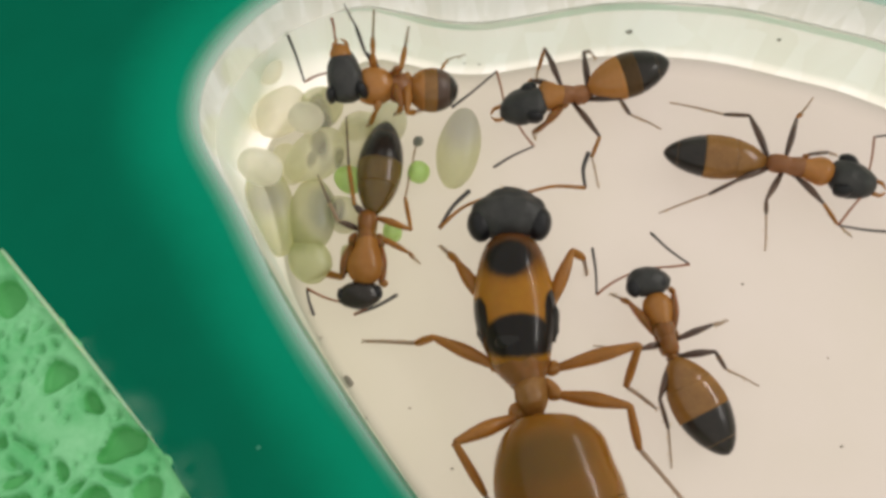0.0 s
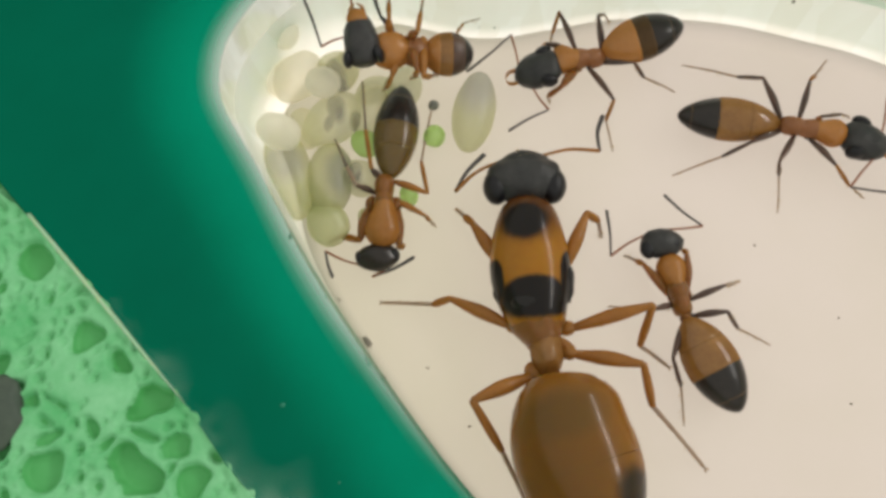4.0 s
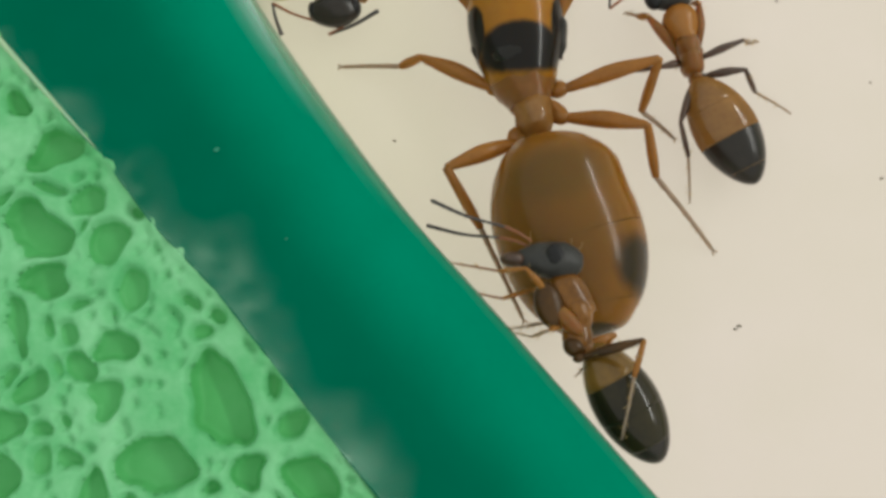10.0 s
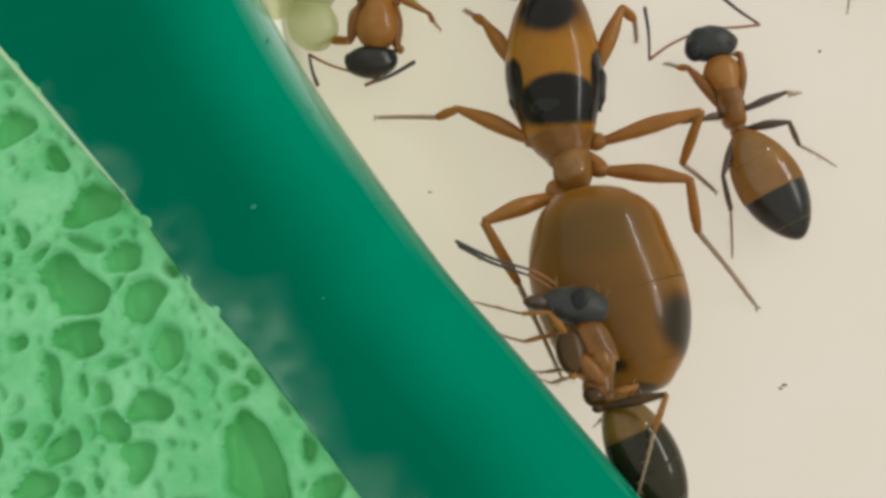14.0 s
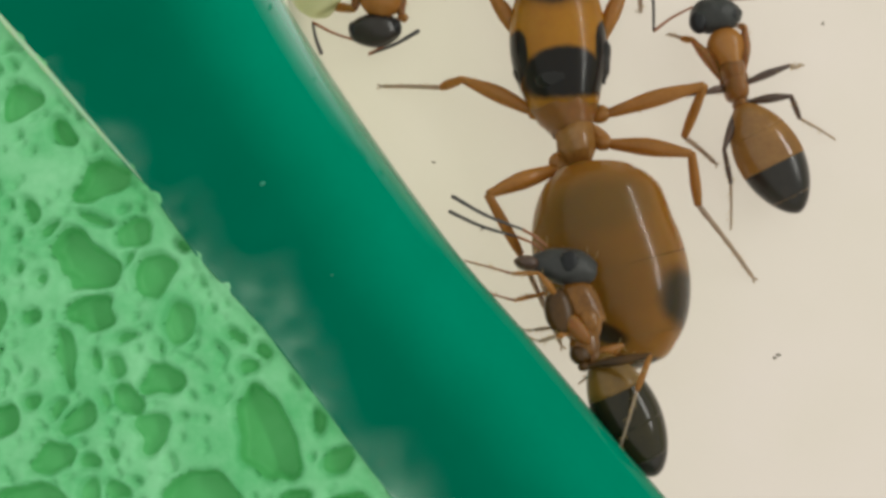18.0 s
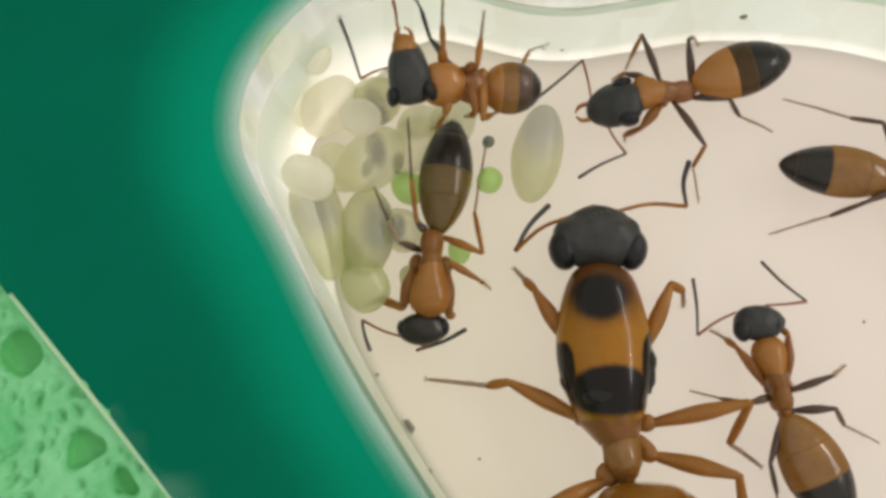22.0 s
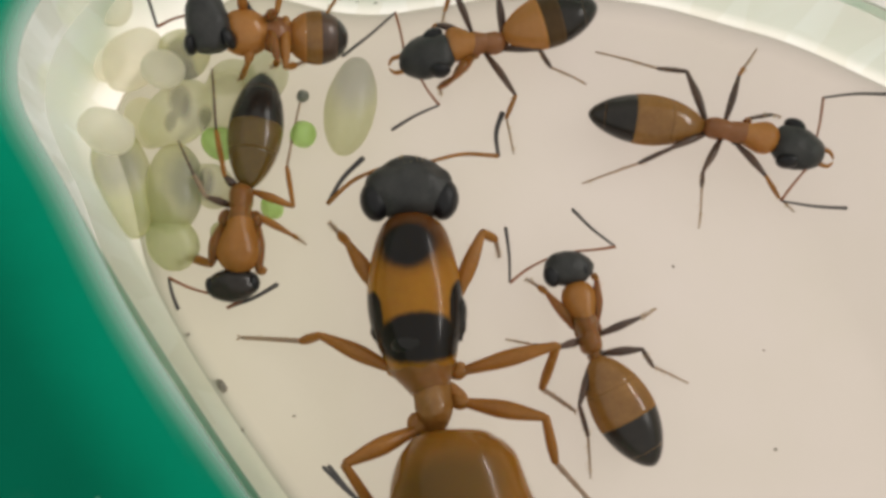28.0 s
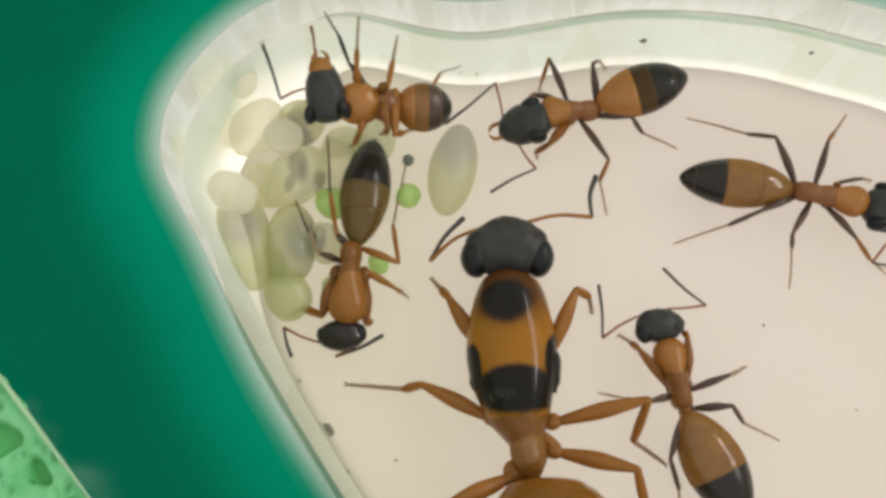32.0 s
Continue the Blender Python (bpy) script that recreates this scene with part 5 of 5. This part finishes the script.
brood((-4.84, 10.91, 0.50), (-3.81, 10.04, 0.50), 1.2, 1.0, GREYSILK, "grey-green larva under the worker's legs", "larva", 0.45, spots=[((-4.43, 10.49, 1.00), 0.16)])
brood((-3.24, 12.81, 0.55), (-2.69, 14.44, 0.60), 1.3, 1.1, GREYSILK, "pale cocoon lying under the worker's abdomen", "cocoon", 0.5)
brood((-2.26, 11.83, 0.36), (-1.60, 12.11, 0.36), 0.72, 0.7, LEAFY, "small bright green food blob on the floor", "food blob", 0.5)
brood((-3.00, 9.73, 0.36), (-2.49, 10.07, 0.36), 0.72, 0.7, LEAFY, "small bright green food blob under the worker's leg", "food blob", 0.5)
brood((-2.09, 13.06, 0.25), (-1.79, 13.27, 0.25), 0.34, 0.4, GUT, "small dark blob beside the worker's foot", "food blob", 0.5)
brood((-8.35, 15.01, 1.20), (-7.11, 15.91, 1.60), 1.3, 1.2, SILK, "milky larva high against the wall", "larva", 0.45)

brood((-6.51, 13.09, 0.45), (-5.90, 11.64, 0.45), 1.1, 0.85, SILK, "pale yellowish larva low in the pile", "larva", 0.45)
brood((-8.97, 13.99, 0.60), (-8.05, 12.51, 0.60), 1.0, 1.0, SILK, "milky larva pressed to the wall", "larva", 0.45)
brood((-6.33, 10.44, 0.40), (-5.60, 9.41, 0.40), 0.9, 0.75, GREENSKIN, "small pale green larva between cocoons", "larva", 0.45)
brood((-4.57, 13.44, 0.40), (-3.30, 13.98, 0.40), 1.0, 0.75, GREYSILK, "grey larva under the clinging ant", "larva", 0.45)
brood((-7.27, 14.82, 1.90), (-6.28, 15.30, 2.00), 1.1, 1.0, CREAM, "whitish larva high in the corner", "larva", 0.45)
brood((-6.03, 13.40, 1.80), (-4.87, 13.21, 1.80), 1.1, 0.9, CREAM, "milky larva lying on the pile", "larva", 0.45)
brood((-4.31, 9.43, 0.30), (-3.63, 8.76, 0.30), 0.7, 0.55, GREENSKIN, "small pale green larva under the worker", "larva", 0.45)

# ---- dirt on the floor and wall ----
def speck(p, r, turn):
    rng = random.Random(int(p[0] * 100 + p[1] * 7))
    bm = bmesh.new()
    bmesh.ops.create_icosphere(bm, subdivisions=2, radius=r * 0.65)
    for v in bm.verts:
        v.co *= 1 + rng.uniform(-0.3, 0.3)
        v.co.x *= 1.6
        v.co.z *= 0.5
        v.co = Matrix.Rotation(radians(turn), 3, "Z") @ v.co + Vector(p)
    where = "chamber wall" if p[2] > 0.5 else "floor"
    lone("dirt_speck", bm, DIRT, "tiny dark dirt speck on the pale " + where, "speck", "dirt specks", at=p)


def rest(x, y):
    """The height of the floor at a place, its upturned edge included."""
    ring = grown(CHAMBER, 0.0)
    d = float(np.min(np.hypot(ring[:, 0] - x, ring[:, 1] - y)))
    r = edge_radius(x, y)
    return 0.0 if d >= r else r * (1 - math.sqrt(max(1 - (1 - d / r) ** 2, 0.0)))


for spot in (((-0.89, 2.49, 0.02), 0.05, 20), ((8.27, 8.08, 0.02), 0.05, 60), ((10.58, 3.05, 0.02), 0.05, 10), ((-6.64, 8.63, 0.02), 0.08, 70),
             ((-5.41, 6.62, 0.02), 0.05, 30), ((-5.01, 6.48, 0.02), 0.08, 50), ((-4.09, 5.11, 0.0), 0.20, -55), ((-4.08, 4.60, 0.02), 0.05, 40),
             ((-3.99, 4.43, 0.02), 0.06, 120), ((-3.50, 3.96, 0.02), 0.08, 20), ((5.07, 16.30, 1.60), 0.10, 10),
             ((6.61, -0.76, 0.02), 0.06, 0), ((-2.16, 4.30, 0.02), 0.05, 0), ((6.52, -0.84, 0.02), 0.05, 0), ((10.67, -0.77, 0.02), 0.05, 30),
             ((9.67, 15.53, 2.13), 0.07, 20), ((-0.37, 15.81, 0.76), 0.06, 5), ((0.15, 15.77, 0.72), 0.05, 0), ((10.56, 5.69, 0.02), 0.04, 0)):
    (x, y, z), r, turn = spot
    speck((x, y, z + (rest(x, y) if z < 0.1 else 0.0)), r, turn)


for spot, r in (((-4.0, 0.66, 5.02), 0.03), ((-5.5, 2.58, 5.02), 0.055)):
    bm = bmesh.new()
    bmesh.ops.create_icosphere(bm, subdivisions=2, radius=r)
    for v in bm.verts:
        v.co.z *= 0.3
        v.co += Vector(spot) + Vector((noise.noise(v.co * 9), noise.noise(v.co * 11), 0)) * r * 0.4
    lone("dust_speck", bm, DUST, "faint pale dust speck on the green frame", "speck", "dust on the frame", at=spot)


def motions():
    walk(climber, [
        (0, pose(0.009019, -0.009966, 0.001200, 0, 0, -0.1)),
        (4.8, pose(0.009019, -0.009966, 0.001200, 0, 0, -0.1)),
        (5.8, pose(0.006419, -0.005066, 0.001200, 0, 0, -0.1)),
        (6.2, pose(0.005819, -0.003466, 0.001200, 0, 0, -0.1)),
        (6.4, pose(0.005186, -0.002803, 0.001300, 0, 0, -0.1)),
        (6.8, pose(0.004483, -0.002822, 0.001800, 0, 0, -0.1)),
        (7, pose(0.004277, -0.002517, 0.002000, 0, 0, -0.1)),
        (7.3, pose(0.003835, -0.002210, 0.002400, 0, 0, -1.2)),
        (7.6, pose(0.002997, -0.001353, 0.002800, 0, 0, -1.2)),
        (8, pose(0.002688, -0.001022, 0.003100, 0, 0, -1.3)),
        (8.3, pose(0.002912, -0.001300, 0.003300, 0, 0, 0.8)),
        (8.6, pose(0.002529, -0.000704, 0.003500, 0, 0, -2.1)),
        (9, pose(0.002316, -0.000767, 0.003700, 0, 0, 1.4)),
        (9.5, pose(0.002231, -0.000882, 0.003900, 0, 0, 2.3)),
        (10, pose(0.002081, -0.000982, 0.004000, 0, 0, 3.2)),
        (11, pose(0.001844, -0.001020, 0.004000, 0, 0, 7.3)),
        (12, pose(0.001846, -0.000746, 0.004000, 0, 0, 6.7)),
        (13, pose(0.001749, -0.000719, 0.004000, 0, 0, 0.4)),
        (14.5, pose(0.001644, -0.000650, 0.004000, 0, 0, 0.0)),
        (17, pose(0.001500, -0.000323, 0.004000, 0, 0, -0.1)),
        (18, pose(0.001352, -0.000368, 0.004000, 0, 0, -0.9)),
        (19, pose(0.001508, -0.000271, 0.004000, 0, 0, -0.9)),
        (20, pose(0.001508, -0.000271, 0.004000, 0, 0, -0.9)),
        (32, pose(0.001508, -0.000271, 0.004000, 0, 0, -0.9)),
    ])
    for ob, lag in ((feeler, 0.0), (feeler2, 7.0)):
        home = ob.location.copy()
        walk(ob, [(t, Matrix.Translation(home) @ Matrix.Rotation(radians(a + lag * math.sin(t * 2.1)), 4, "Z")) for t, a in FEEL])


FEEL = [(0, 20), (5.5, 20), (6.0, -15), (6.4, 50), (7.0, 60), (7.6, 62), (8.0, 40), (9.0, 58), (9.6, 45), (10.0, 38), (10.5, 60), (11.0, 33), (11.5, 35), (12.0, 35), (12.4, 48),
        (12.7, 25), (13.0, -15), (13.3, 30), (13.6, 55), (14.0, 40), (14.5, 0), (15.5, 25), (16.5, 35), (17.2, 12), (18.0, 37), (19.0, 35), (22, 20), (32, 20)]
motions()
